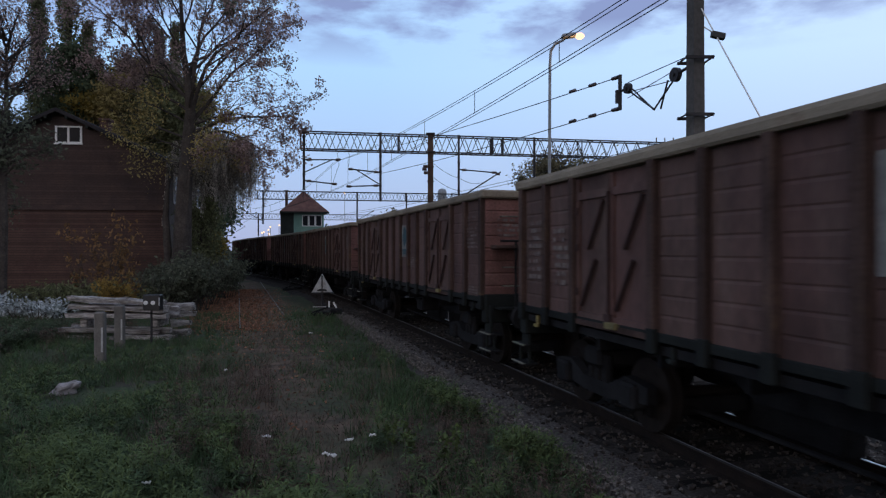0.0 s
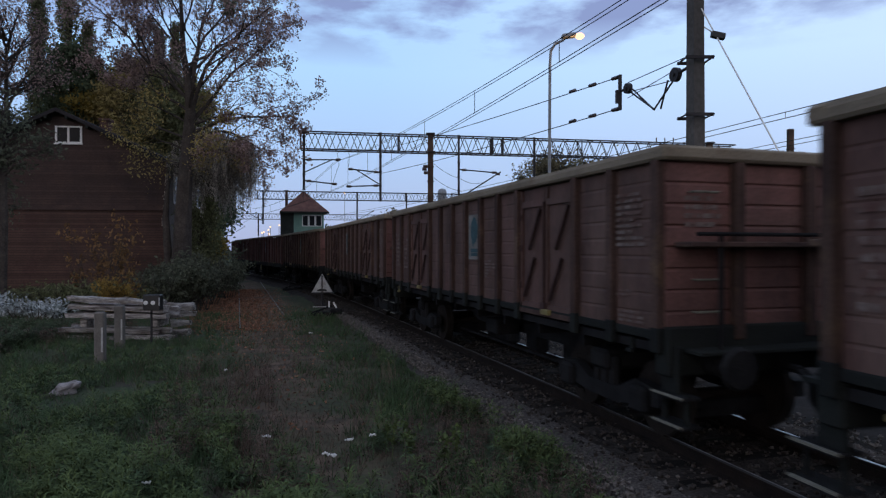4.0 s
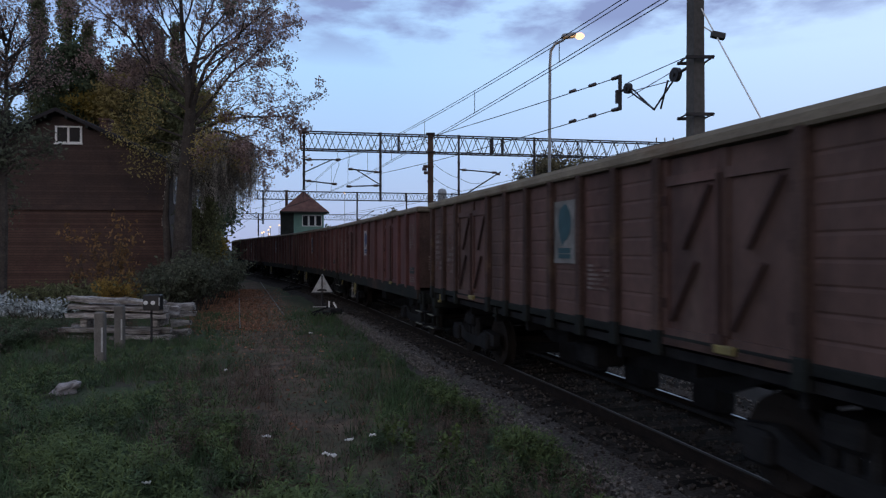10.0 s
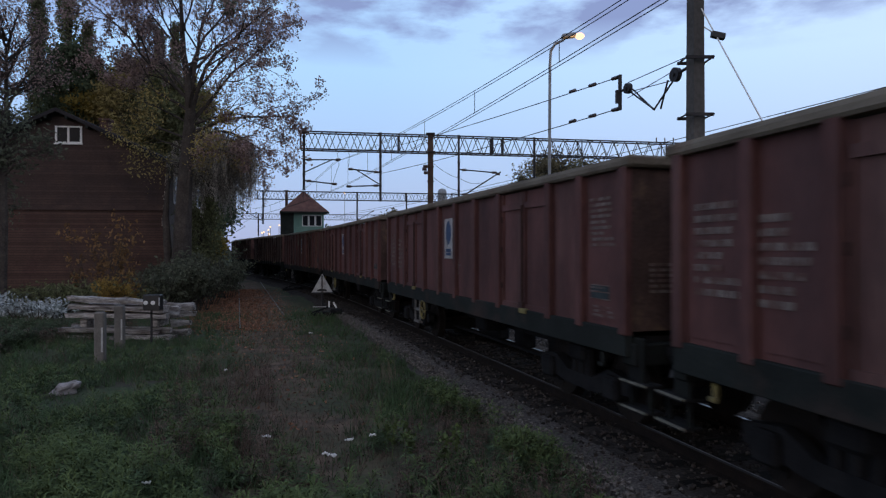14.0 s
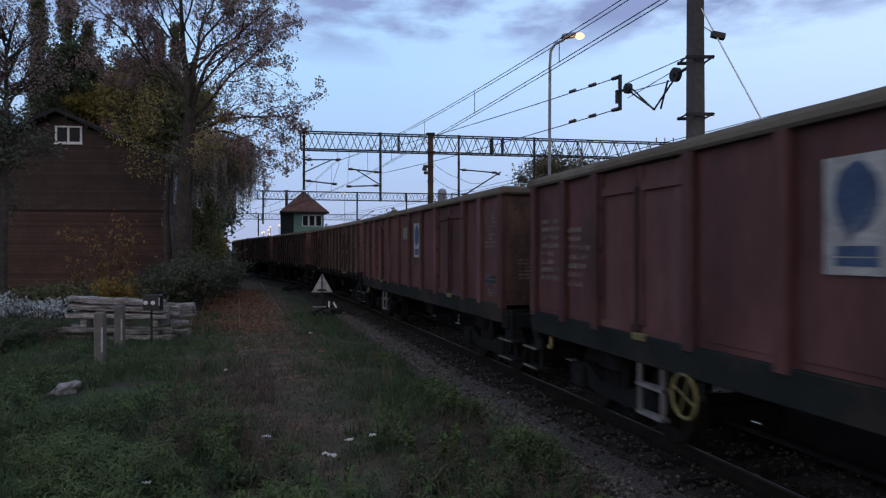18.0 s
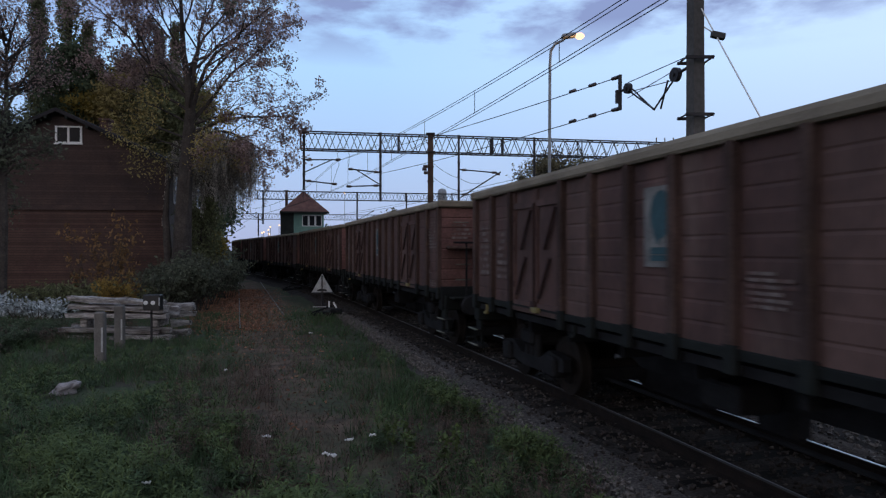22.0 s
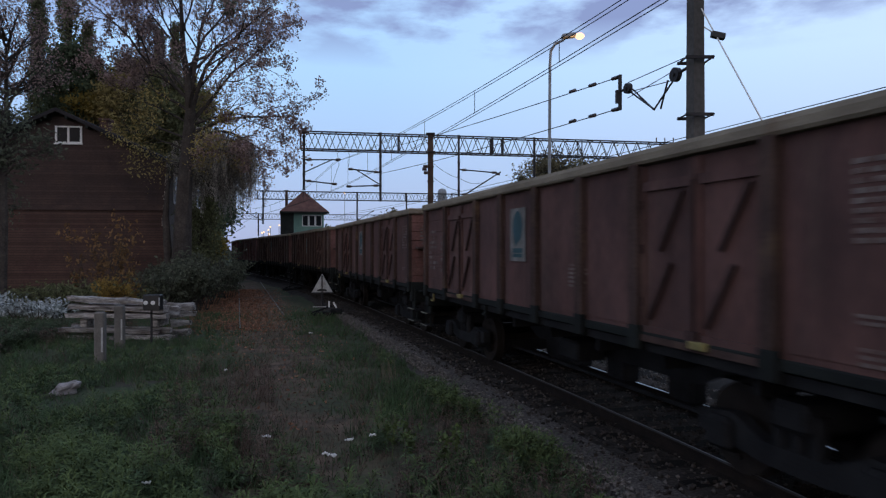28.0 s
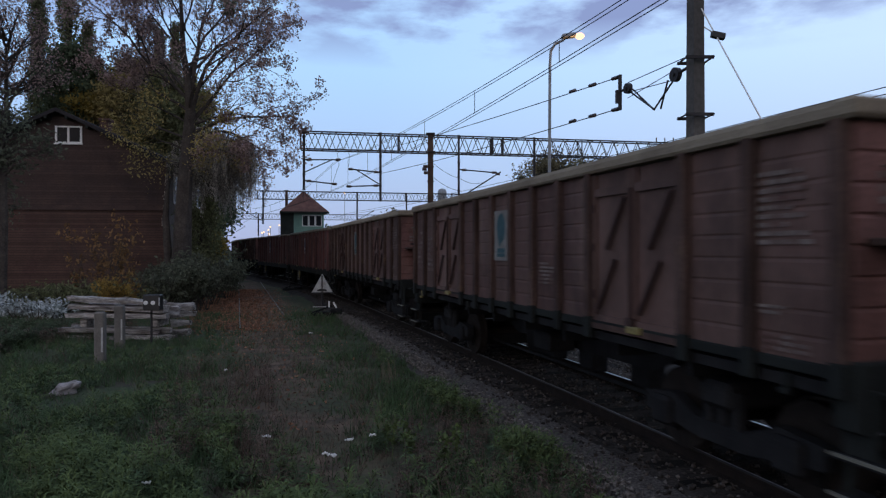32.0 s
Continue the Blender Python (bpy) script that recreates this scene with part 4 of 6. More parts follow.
def gantry(x0, y0, x1, y1, zb, h, hangers, masts, label, bays):
    g = root("overhead_line_gantry", Matrix.Identity(4), label, "gantry")
    bm = B()
    truss(bm, (x0, y0, zb), (x1, y1, zb), h, 0.6, bays)
    part("lattice_beam", bm, M["steel"], g)
    for x, zlow, w in hangers:
        y = y0 + (y1 - y0) * (x - x0) / (x1 - x0)
        post("drop_post", g, M["steel"], x, y - 0.35, zlow, zb + h + 0.05, w)
    for x, w in masts:
        y = y0 + (y1 - y0) * (x - x0) / (x1 - x0)
        post("mast", g, M["rust"], x, y - 0.4, -0.1, zb + h + 0.1, w)
        bm = B()
        box(bm, x - 0.26, x + 0.26, y - 0.66, y - 0.14, zb - 0.06, zb + 0.02)
        box(bm, x - 0.24, x + 0.24, y - 0.66, y - 0.14, zb + h, zb + h + 0.08)
        part("clamp_plate", bm, M["steel"], g)
    return g


def build_overhead():
    g = gantry(-7.6, 35.0, 17.5, 39.6, 7.95, 0.93, ((-7.36, 5.75, 0.11), (-3.38, 5.2, 0.12), (0.87, 5.0, 0.12), (5.15, 5.4, 0.12)), ((-0.68, 0.3), (15.8, 0.3)), "dark steel lattice gantry carrying the overhead line", 34)
    arm(g, (-7.3, 34.65, 7.35), (-5.4, 34.65, 7.35), 0.65)
    arm(g, (-7.3, 34.65, 6.25), (-5.6, 34.65, 6.05), 0.0)
    arm(g, (-3.4, 35.3, 6.75), (-5.1, 35.3, 6.95), 0.65)
    arm(g, (-3.4, 35.3, 6.05), (-5.2, 35.3, 6.0), 0.0)
    arm(g, (0.95, 35.9, 5.45), (3.2, 36.3, 6.9), 0.0)
    arm(g, (0.9, 36.0, 7.0), (3.0, 36.3, 6.85), 0.0)
    bm = B()
    for x in (2.75, 3.35):
        for dy in (-0.3, 0.3):
            rod(bm, (x, 36.95 + dy, 7.95), (x, 36.95 + dy, 8.88), 0.06, n=6)
    part("splice_frame", bm, M["steel"], g)
    wire_thing("slack_cable", [span((-0.5, 35.4, 7.25), (0.95, 35.6, 6.45), 0.12), span((0.95, 35.6, 6.45), (3.0, 36.2, 6.8), 0.4), span((-0.5, 35.4, 6.5), (0.95, 35.6, 5.8), 0.15)], 0.012, "slack cables looped between mast and post")
    wire_thing("jumper_wire", [[(-5.35, 34.7, 7.9), (-5.6, 34.7, 7.7), (-5.5, 34.7, 7.1), (-5.75, 34.7, 6.4), (-5.85, 34.7, 6.0)], [(-5.5, 34.7, 7.95), (-5.15, 34.7, 8.0), (-4.95, 34.7, 7.6), (-5.0, 34.7, 7.0)]], 0.01, "thin jumper wires hanging in loops")
    bm = B()
    for x in (12.6, 13.1, 13.6):
        rod(bm, (x, 38.7, 8.85), (x, 38.7, 9.2), 0.035, n=8)
    part("post_insulator", bm, M["insul"], g, "upright brown insulators")
    bm = B()
    for c in ((-0.95, 7.1), (-1.0, 6.95), (-0.92, 6.75)):
        rod(bm, (c[0] - 0.12, 35.4, c[1]), (c[0] + 0.12, 35.4, c[1]), 0.09, n=8)
    part("transformer_box", bm, M["insul"], g)
    g2 = gantry(-21.5, 76, 14.0, 83, 8.5, 0.95, ((-20.8, 5.6, 0.16), (-10.2, 5.6, 0.16), (-4.4, 5.6, 0.16)), ((-18.2, 0.26), (5.0, 0.26)), "distant dark lattice gantry over the station tracks", 44)
    arm(g2, (-20.8, 75.8, 5.9), (-23.4, 75.8, 7.4), 0.0)
    arm(g2, (-10.2, 78, 6.1), (-8.2, 78, 7.3), 0.0)
    g3 = gantry(-40.0, 118, -10.0, 124, 8.2, 1.0, ((-38.0, 5.2, 0.2), (-33.5, 5.2, 0.2)), ((-29.5, 0.3),), "far lattice gantry near the station lights", 30)
    arm(g3, (-38.0, 117.8, 5.4), (-35.5, 117.8, 6.9), 0.0)
    # contact and carrying wires of the running track
    def over(s, off, z):
        x, y, _ = line(s, off)
        return (x, y, z)
    runs = []
    for off in (-0.05, 0.06):
        runs.append([over(s, off - 0.1, 5.98 + 0.2 * max(0.0, 1 - s / 20.0)) for s in np.arange(-30, 96, 3.0)])
    wire_thing("contact_wire", runs, 0.008, "twin contact wires over the running track")
    runs, drops = [], []
    def carrying(s):
        return 6.3 + 1.15 * ((s - 8) / 33.0) ** 2 if s < 41 else 6.5 + 0.95 * ((s - 63) / 22.0) ** 2
    for off in (-0.05, 0.06):
        runs.append([over(s, off - 0.1, min(carrying(s), 7.5) + 0.1) for s in np.arange(-30, 84, 1.5)])
    wire_thing("carrying_wire", runs, 0.008, "twin carrying wires over the running track")
    for s in np.arange(-3, 84, 4.5):
        wire_thing("dropper_wire", [[over(s, -0.1, 6.0 + 0.2 * max(0.0, 1 - s / 20.0)), over(s, -0.1, min(carrying(s), 7.5) + 0.1)]], 0.008, "thin dropper between the overhead wires")
    # wires of the far tracks
    for off, zc, dz in ((8.2, 6.1, 0.16), (12.5, 6.2, 0.16)):
        wire_thing("contact_wire", [[over(s, off, zc) for s in np.arange(-20, 80, 5)]], 0.012, "contact wire of a track beyond the train")
        wire_thing("carrying_wire", [[over(s, off, zc + dz) for s in np.arange(-20, 80, 5)]], 0.012, "carrying wire of a track beyond the train")
        for s in np.arange(-6, 40, 6):
            wire_thing("dropper_wire", [[over(s, off, zc), over(s, off, zc + dz)]], 0.008, "thin dropper between overhead wires")
    fm = root("catenary_mast", pose(21.2, 40.0, 0), "dark steel catenary mast beyond the far tracks", "mast")
    post("shaft", fm, M["rust"], 0, 0, -0.1, 9.95, 0.3)
    # anchor mast with its tensioning gear
    mx, my = 4.93, 12.8
    a = root("anchor_mast", pose(mx, my, 0), "grey concrete anchor mast with tensioning gear", "mast")
    bm = B()
    r = bmesh.ops.create_cone(bm, cap_ends=True, segments=4, radius1=0.2, radius2=0.145, depth=10.6)
    bmesh.ops.transform(bm, matrix=Matrix.Translation((0, 0, 5.1)) @ pose(0, 0, 0, 0, 0, -29), verts=r["verts"])
    part("shaft", bm, M["mastc"], a)
    for z in (5.18, 6.28):
        bm = B()
        box(bm, -0.27, 0.27, -0.24, -0.2, z - 0.03, z + 0.03)
        box(bm, -0.27, 0.27, 0.2, 0.24, z - 0.03, z + 0.03)
        for x in (-0.25, 0.25):
            rod(bm, (x, -0.27, z), (x, 0.27, z), 0.02, n=6)
        part("clamp_band", bm, M["steel"], a)
    ux, uy = -0.305, 0.952        # along the track, away
    def al(d, z, sd=0.0):
        return (ux * d + sd * uy, uy * d - sd * ux, z)
    for d_, z_, r_ in ((0.6, 6.15, 0.145), (2.3, 6.27, 0.12)):
        bm = B()
        rod(bm, al(d_, z_, -0.05), al(d_, z_, 0.05), r_, n=16)
        rod(bm, al(d_, z_, -0.08), al(d_, z_, 0.08), 0.04, n=8)
        part("pulley", bm, M["steel"], a)
    for p_, q_, r_ in ((al(0.15, 6.2), al(0.6, 6.15), 0.035), (al(0.6, 6.1), al(1.3, 5.6), 0.02), (al(0.85, 6.1), al(1.2, 5.58, 0.08), 0.02), (al(2.25, 6.2), al(1.3, 5.58), 0.022), (al(2.1, 6.2), al(1.45, 5.62, 0.08), 0.02), (al(0.15, 6.42), al(2.3, 6.4), 0.01), (al(0.6, 6.05), al(2.3, 6.18), 0.01), (al(0.6, 6.25), al(2.3, 6.05), 0.01), (al(2.3, 6.27), al(2.62, 6.27), 0.03)):
        bm = B()
        rod(bm, p_, q_, r_, n=6)
        part("tension_rod", bm, M["steel"], a)
    bm = B()
    d = 2.62
    box(bm, al(d, 0)[0] - 0.035, al(d, 0)[0] + 0.035, al(d, 0)[1] - 0.04, al(d, 0)[1] + 0.04, 5.84, 6.66)
    box(bm, al(d, 0)[0] - 0.1, al(d, 0)[0] - 0.02, al(d, 0)[1] - 0.05, al(d, 0)[1] + 0.05, 6.0, 6.3)
    part("yoke_plate", bm, M["steel"], a)
    # stay rod towards the camera
    bm = B()
    rod(bm, (0.08, -0.1, 7.25), (1.33, -4.6, 0.0), 0.014, n=6)
    rod(bm, (0.14, 0.0, 6.95), (0.24, -0.45, 6.62), 0.014, n=6)
    part("stay_rod", bm, M["white"], a, "pale steel stay rod")
    bm = B()
    q = Vector((0.12, -0.1, 7.25)).lerp(Vector((1.35, -4.6, 0.0)), 0.09)
    m_ = Matrix.Translation(q) @ pose(0, 0, 0, 0, 12, 0)
    box(bm, -0.13, 0.13, -0.05, 0.05, -0.06, 0.06, m_, bevel=0.012)
    part("stay_insulator", bm, M["black"], a)
    p0, p1 = Vector((mx, my, 0)) + Vector(al(d, 6.62)), Vector((mx, my, 0)) + Vector(al(d, 5.88))
    e0, e1 = (-3.45, 34.7, 7.85), (-3.45, 34.7, 6.6)
    for p, e in ((p0, Vector(e0)), (p1, Vector(e1))):
        wire_thing("anchor_wire", [span(p, e, 0.1)], 0.012, "anchor wire running off to the gantry")
        dr = (e - p).normalized()
        for t in (0.05, 1.0, 1.9):
            bm = B()
            rod(bm, p + dr * t, p + dr * (t + 0.24), 0.05, 0.045, n=8)
            tagged(part("wire_insulator", bm, M["insul"], None), "brown insulator strung in an anchor wire", "insulator")
    # street lamp
    L_ = root("street_lamp", pose(3.62, 22.3, 0), "tall grey street lamp with a lit sodium head", "street lamp")
    bm = B()
    rod(bm, (0, 0, 0), (0, 0, 5.0), 0.085, 0.075, n=10)
    rod(bm, (0, 0, 5.0), (0.02, 0, 8.9), 0.055, 0.05, n=10)
    pts = [(0.02, 0, 8.9), (0.05, 0, 9.35), (0.2, 0, 9.6), (0.48, 0, 9.72)]
    for u, v in zip(pts, pts[1:]):
        rod(bm, u, v, 0.045, n=8)
    part("pole", bm, M["galv"], L_)
    bm = B()
    box(bm, 0.42, 0.92, -0.12, 0.12, -0.06, 0.1, Matrix.Translation((0, 0, 9.75)) @ pose(0, 0, 0, 0, -8, 0), bevel=0.04)
    part("lamp_head", bm, M["galv"], L_)
    bm = B()
    r = bmesh.ops.create_uvsphere(bm, u_segments=12, v_segments=8, radius=0.135)
    bmesh.ops.transform(bm, matrix=Matrix.Translation((1.02, -0.05, 9.84)) @ Matrix.Diagonal((1.25, 0.8, 0.85, 1)), verts=r["verts"])
    part("bulb_glass", bm, M["sodium"], L_, "glowing sodium glass", True)
    ld = bpy.data.lights.new("sodium_light", "POINT")
    ld.energy, ld.color, ld.shadow_soft_size = 12, (1, 0.55, 0.22), 0.2
    new("sodium_light", ld).location = (4.65, 22.2, 9.5)
    # far station lamps
    for x, y, z in ((-36.2, 128, 6.9), (-38.6, 132, 6.0), (-37.6, 132, 5.7), (-39.5, 134, 5.9), (-37.0, 130, 5.5), (-35.0, 130, 7.3), (-25.0, 150, 15.4), (-38.0, 126, 5.7), (-36.6, 128, 6.3), (-34.2, 100, 2.9)):
        f = root("station_lamp", pose(x + 2.5, y, 0), "small far station lamp, lit warm", "street lamp", "far station lamps")
        bm = B()
        rod(bm, (0, 0, 0), (0, 0, z), 0.05, n=6)
        part("pole", bm, M["galv"], f)
        bm = B()
        r = bmesh.ops.create_uvsphere(bm, u_segments=8, v_segments=6, radius=0.17)
        bmesh.ops.translate(bm, vec=(0, 0, z + 0.2), verts=r["verts"])
        part("lamp_glass", bm, M["farlamp"], f, "glowing lamp glass")


build_overhead()


# ---- buildings ----
def build_house():
    x0, x1, y0, y1 = -10.95, 0.0, 0.0, 7.6
    eave, apex = 7.3, 9.85
    xm = (x0 + x1) / 2
    h = root("brick_house", pose(-14.95, 35.5, 0, 0, 0, 5.5), "old dark brick house with a low felt gable roof", "house")
    bm = B()
    pr = [(x0, -0.1), (x1, -0.1), (x1, eave), (xm, apex), (x0, eave)]
    a = [bm.verts.new((x, y0, z)) for x, z in pr]
    b = [bm.verts.new((x, y1, z)) for x, z in pr]
    bm.faces.new(a), bm.faces.new(b[::-1])
    for i in range(5):
        j = (i + 1) % 5
        bm.faces.new((a[j], a[i], b[i], b[j]))
    part("wall", bm, M["mortar"], h)
    # courses of the gable, the upper storey sootier
    lower, upper = B(), B()
    z = 0.0
    while z < apex - 0.25:
        half = (x1 - x0) / 2 if z < eave else (x1 - x0) / 2 * max(0.02, (apex - z - 0.12) / (apex - eave))
        box(lower if z < 4.8 else upper, xm - half, xm + half, y0 - 0.012, y0, z + 0.012, z + 0.122)
        z += 0.135
    part("brick_course", lower, M["brick"], h, "courses of dark red brick")
    part("brick_course", upper, M["brick_dark"], h, "soot-dark brick courses of the upper storey")
    bm = B()
    box(bm, x0 - 0.05, x1 + 0.05, y0 - 0.09, y0, 4.72, 4.86)
    box(bm, x0 - 0.05, x1 + 0.05, y0 - 0.06, y0, 4.86, 4.98)
    part("string_course", bm, M["brick_dark"], h)
    bm = B()
    box(bm, x1, x1 + 0.02, y0, y1, 0.0, eave - 0.05)
    part("side_plaster", bm, M["render"], h, "pale plastered side wall")
    for sx in (-1, 1):
        bm = B()
        n = Vector((sx * (eave - apex), 0, (x0 - x1) / 2))
        p, q = Vector((xm, 0, apex + 0.02)), Vector((xm + sx * ((x1 - x0) / 2 + 0.75), 0, eave - 0.75 * (apex - eave) / ((x1 - x0) / 2) + 0.02))
        vs = []
        for z in (0.0, 0.2):
            for y in (y0 - 0.6, y1 + 0.6):
                vs += [bm.verts.new((p.x, y, p.z + z)), bm.verts.new((q.x, y, q.z + z))]
        for f in ((0, 1, 3, 2), (4, 6, 7, 5), (0, 4, 5, 1), (2, 3, 7, 6), (1, 5, 7, 3), (0, 2, 6, 4)):
            bm.faces.new([vs[k] for k in f])
        rf = part("roof_slope", bm, M["tar"], h)
        bm = B()
        for i in range(6):
            t = (i + 0.5) / 6
            c = p.lerp(q, t)
            box(bm, c.x - 0.07, c.x + 0.07, y0 - 0.58, y0, c.z - 0.14, c.z + 0.0)
        part("rafter_end", bm, M["dark_wood"], h)
    # attic window
    wx0, wx1, wz0, wz1 = -5.75, -4.38, 8.27, 9.2
    wn = new("attic_window")
    wn.parent = h
    tagged(wn, "white two-pane attic window")
    bm = B()
    box(bm, wx0, wx1, y0 - 0.045, y0 - 0.012, wz0, wz0 + 0.09)
    box(bm, wx0, wx1, y0 - 0.045, y0 - 0.012, wz1 - 0.08, wz1)
    for x in (wx0, (wx0 + wx1) / 2 - 0.06, wx1 - 0.1):
        box(bm, x, x + 0.11, y0 - 0.05, y0 - 0.012, wz0, wz1)
    part("frame", bm, M["white"], wn)
    bm = B()
    box(bm, wx0 - 0.05, wx1 + 0.05, y0 - 0.12, y0 - 0.012, wz0 - 0.06, wz0)
    part("sill", bm, M["white"], wn)
    for a_, b_ in ((wx0 + 0.11, (wx0 + wx1) / 2 - 0.06), ((wx0 + wx1) / 2 + 0.05, wx1 - 0.1)):
        bm = B()
        box(bm, a_, b_, y0 - 0.025, y0 - 0.013, wz0 + 0.09, wz1 - 0.08)
        part("pane", bm, M["dark_glass"], wn)
    # side windows
    for y in (1.6, 3.9, 6.2):
        for z in (1.2, 5.2):
            sw = new("side_window")
            sw.parent = h
            bm = B()
            box(bm, x1 + 0.02, x1 + 0.06, y - 0.55, y + 0.55, z, z + 1.5)
            box(bm, x1 + 0.06, x1 + 0.12, y - 0.6, y + 0.6, z - 0.06, z)
            part("frame", bm, M["white"], sw)
            for s in (-1, 1):
                bm = B()
                box(bm, x1 + 0.055, x1 + 0.066, y + s * 0.27 - 0.21, y + s * 0.27 + 0.21, z + 0.08, z + 1.42)
                part("pane", bm, M["dark_glass"], sw)
    bm = B()
    box(bm, -4.95, -4.45, 3.6, 4.2, 8.6, 10.3)
    box(bm, -5.0, -4.4, 3.5, 4.3, 10.2, 10.34)
    part("chimney", bm, M["brick"], h)


build_house()


def build_signal_box():
    cx, cy = -16.6, 78.0
    h = root("signal_box", pose(cx, cy, 0, 0, 0, 14), "green rendered signal box with a brown hipped roof", "signal box")
    w, d, z1 = 2.2, 3.0, 7.05
    bm = B()
    box(bm, -w, w, -d, d, -0.1, z1)
    part("wall", bm, M["green_wall"], h)
    bm = B()
    box(bm, -w - 0.45, -w + 1.0, -d - 0.05, d, 3.6, z1 - 0.12)
    part("side_porch", bm, M["dark_wood"], h, "dark boarded porch")
    bm = B()
    e = 0.55
    ap = [bm.verts.new((0, -0.3, z1 + 2.55)), bm.verts.new((0, 0.3, z1 + 2.55))]
    ev = [bm.verts.new(v) for v in ((-w - e, -d - e, z1 - 0.1), (w + e, -d - e, z1 - 0.1), (w + e, d + e, z1 - 0.1), (-w - e, d + e, z1 - 0.1))]
    bm.faces.new((ev[0], ev[1], ap[0])), bm.faces.new((ev[1], ev[2], ap[1], ap[0])), bm.faces.new((ev[2], ev[3], ap[1])), bm.faces.new((ev[3], ev[0], ap[0], ap[1])), bm.faces.new(ev[::-1])
    part("roof", bm, M["tile"], h)
    bm = B()
    box(bm, -w - e, w + e, -d - e - 0.03, -d - e + 0.03, z1 - 0.3, z1 - 0.08)
    part("fascia", bm, M["dark_wood"], h)
    for x in (0.1, 0.85, 1.6):
        wn = new("window")
        wn.parent = h
        bm = B()
        for a_ in (x - 0.36, x + 0.28):
            box(bm, a_, a_ + 0.08, -d - 0.05, -d, 5.3, 6.6)
        for z in (5.3, 6.52):
            box(bm, x - 0.36, x + 0.36, -d - 0.05, -d, z, z + 0.08)
        part("frame", bm, M["white"], wn)
        bm = B()
        box(bm, x - 0.28, x + 0.28, -d - 0.02, -d - 0.01, 5.38, 6.52)
        part("pane", bm, M["dark_glass"], wn)
    # far tank
    t = root("storage_tank", pose(-0.12, 95, 0), "pale round storage tank beyond the tracks", "tank")
    bm = B()
    rod(bm, (0, 0, 0), (0, 0, 11.0), 0.66, n=20)
    rod(bm, (0, 0, 11.0), (0, 0, 11.35), 0.66, 0.5, n=20)
    rod(bm, (0, 0, 11.35), (0, 0, 11.5), 0.5, 0.15, n=20)
    part("shell", bm, M["galv"], t)


build_signal_box()


# ---- things beside the track ----
def build_trackside():
    st = root("sleeper_stack", Matrix.Identity(4), "stack of grey weathered timber sleepers in the grass", "timber stack")
    rng = random.Random(3)

    def timber(parent, l, w, h, m, seed):
        """A rotting sleeper: chamfered section, wandering edges and split ends."""
        bm = B()
        n, rings = 14, []
        for i in range(n + 1):
            x = -l / 2 + l * i / n
            ring = []
            for j, (py, pz) in enumerate(((-w, 0.01), (-w, h * 0.8), (-w * 0.75, h), (w * 0.8, h), (w, h * 0.75), (w, 0.01))):
                k = 0.3 if 0 < i < n else 0.45
                ring.append(bm.verts.new((x + (0.09 * noise.noise((seed, j * 1.7, i * 9.0)) if i in (0, n) else 0), py + k * w * noise.noise((x * 2.3 + seed, j * 2.0, 1)), pz + k * h * noise.noise((x * 2.1 + seed, j * 2.0, 5)))))
            rings.append(ring)
        for a, b in zip(rings, rings[1:]):
            for j in range(6):
                q = (j + 1) % 6
                bm.faces.new((a[j], b[j], b[q], a[q]))
        bm.faces.new(rings[0][::-1]), bm.faces.new(rings[-1])
        o = part("sleeper", bm, M["wood"], parent)
        o.matrix_basis = m
    # height, start, end, depth count, slope
    for i, (z, a, b, n, sl) in enumerate(((0.0, -10.65, -9.2, 2, 1.0), (0.0, -9.1, -7.75, 2, 1.5), (0.2, -10.7, -7.95, 3, 1.2), (0.62, -10.6, -7.75, 2, 0.6), (0.83, -10.5, -7.8, 3, 1.6), (1.05, -10.55, -9.0, 1, -1.0), (1.04, -10.5, -7.9, 2, 2.6))):
        for k in range(n):
            timber(st, b - a, 0.12, rng.uniform(0.12, 0.15), pose((a + b) / 2 + rng.uniform(-0.12, 0.12), 18.6 + k * 0.29 + (0.15 if i == 5 else 0), z + rng.uniform(0, 0.03), rng.uniform(-6, 6), sl + rng.uniform(-0.6, 0.6), rng.uniform(-3, 3)), i * 7.0 + k * 3.1)
    for x in (-10.2, -8.2):
        bm = B()
        box(bm, x - 0.1, x + 0.1, 18.6, 19.4, 0.38, 0.62, bevel=0.02)
        part("spacer", bm, M["wood"], st)
    s2 = root("sleeper_stack", Matrix.Identity(4), "short pile of weathered timber ends beside the stack", "timber stack")
    for k, z in enumerate((0.0, 0.28, 0.56, 0.78)):
        timber(s2, 0.8 if k > 1 else 0.55, 0.13, 0.19, pose(-7.95 + rng.uniform(-0.05, 0.08), 19.8, z, 0, rng.uniform(-2, 3), rng.uniform(-6, 6)), 70 + k * 5.0)
    for x, y, h, w in ((-7.84, 15.0, 1.16, 0.22), (-8.38, 17.0, 1.14, 0.23)):
        c = root("concrete_post", pose(x, y, 0, 0, 0, 8), "weathered grey concrete marker post in the grass", "post", "concrete posts")
        bm = B()
        box(bm, -w / 2, w / 2, -0.1, 0.1, -0.1, h, bevel=0.03)
        part("shaft", bm, M["concrete"], c)
        bm = B()
        box(bm, w / 2 - 0.06, w / 2 - 0.02, -0.106, -0.1, 0.25, h - 0.35)
        part("edge_streak", bm, M["dullwhite"], c, "pale chipped edge")
    d = root("dwarf_signal", pose(-7.87, 17.7, 0, 0, 0, 4), "black dwarf signal box with two white discs on a pole", "signal")
    bm = B()
    rod(bm, (0, 0, -0.1), (0, 0, 1.0), 0.03, n=8)
    part("pole", bm, M["steel"], d)
    bm = B()
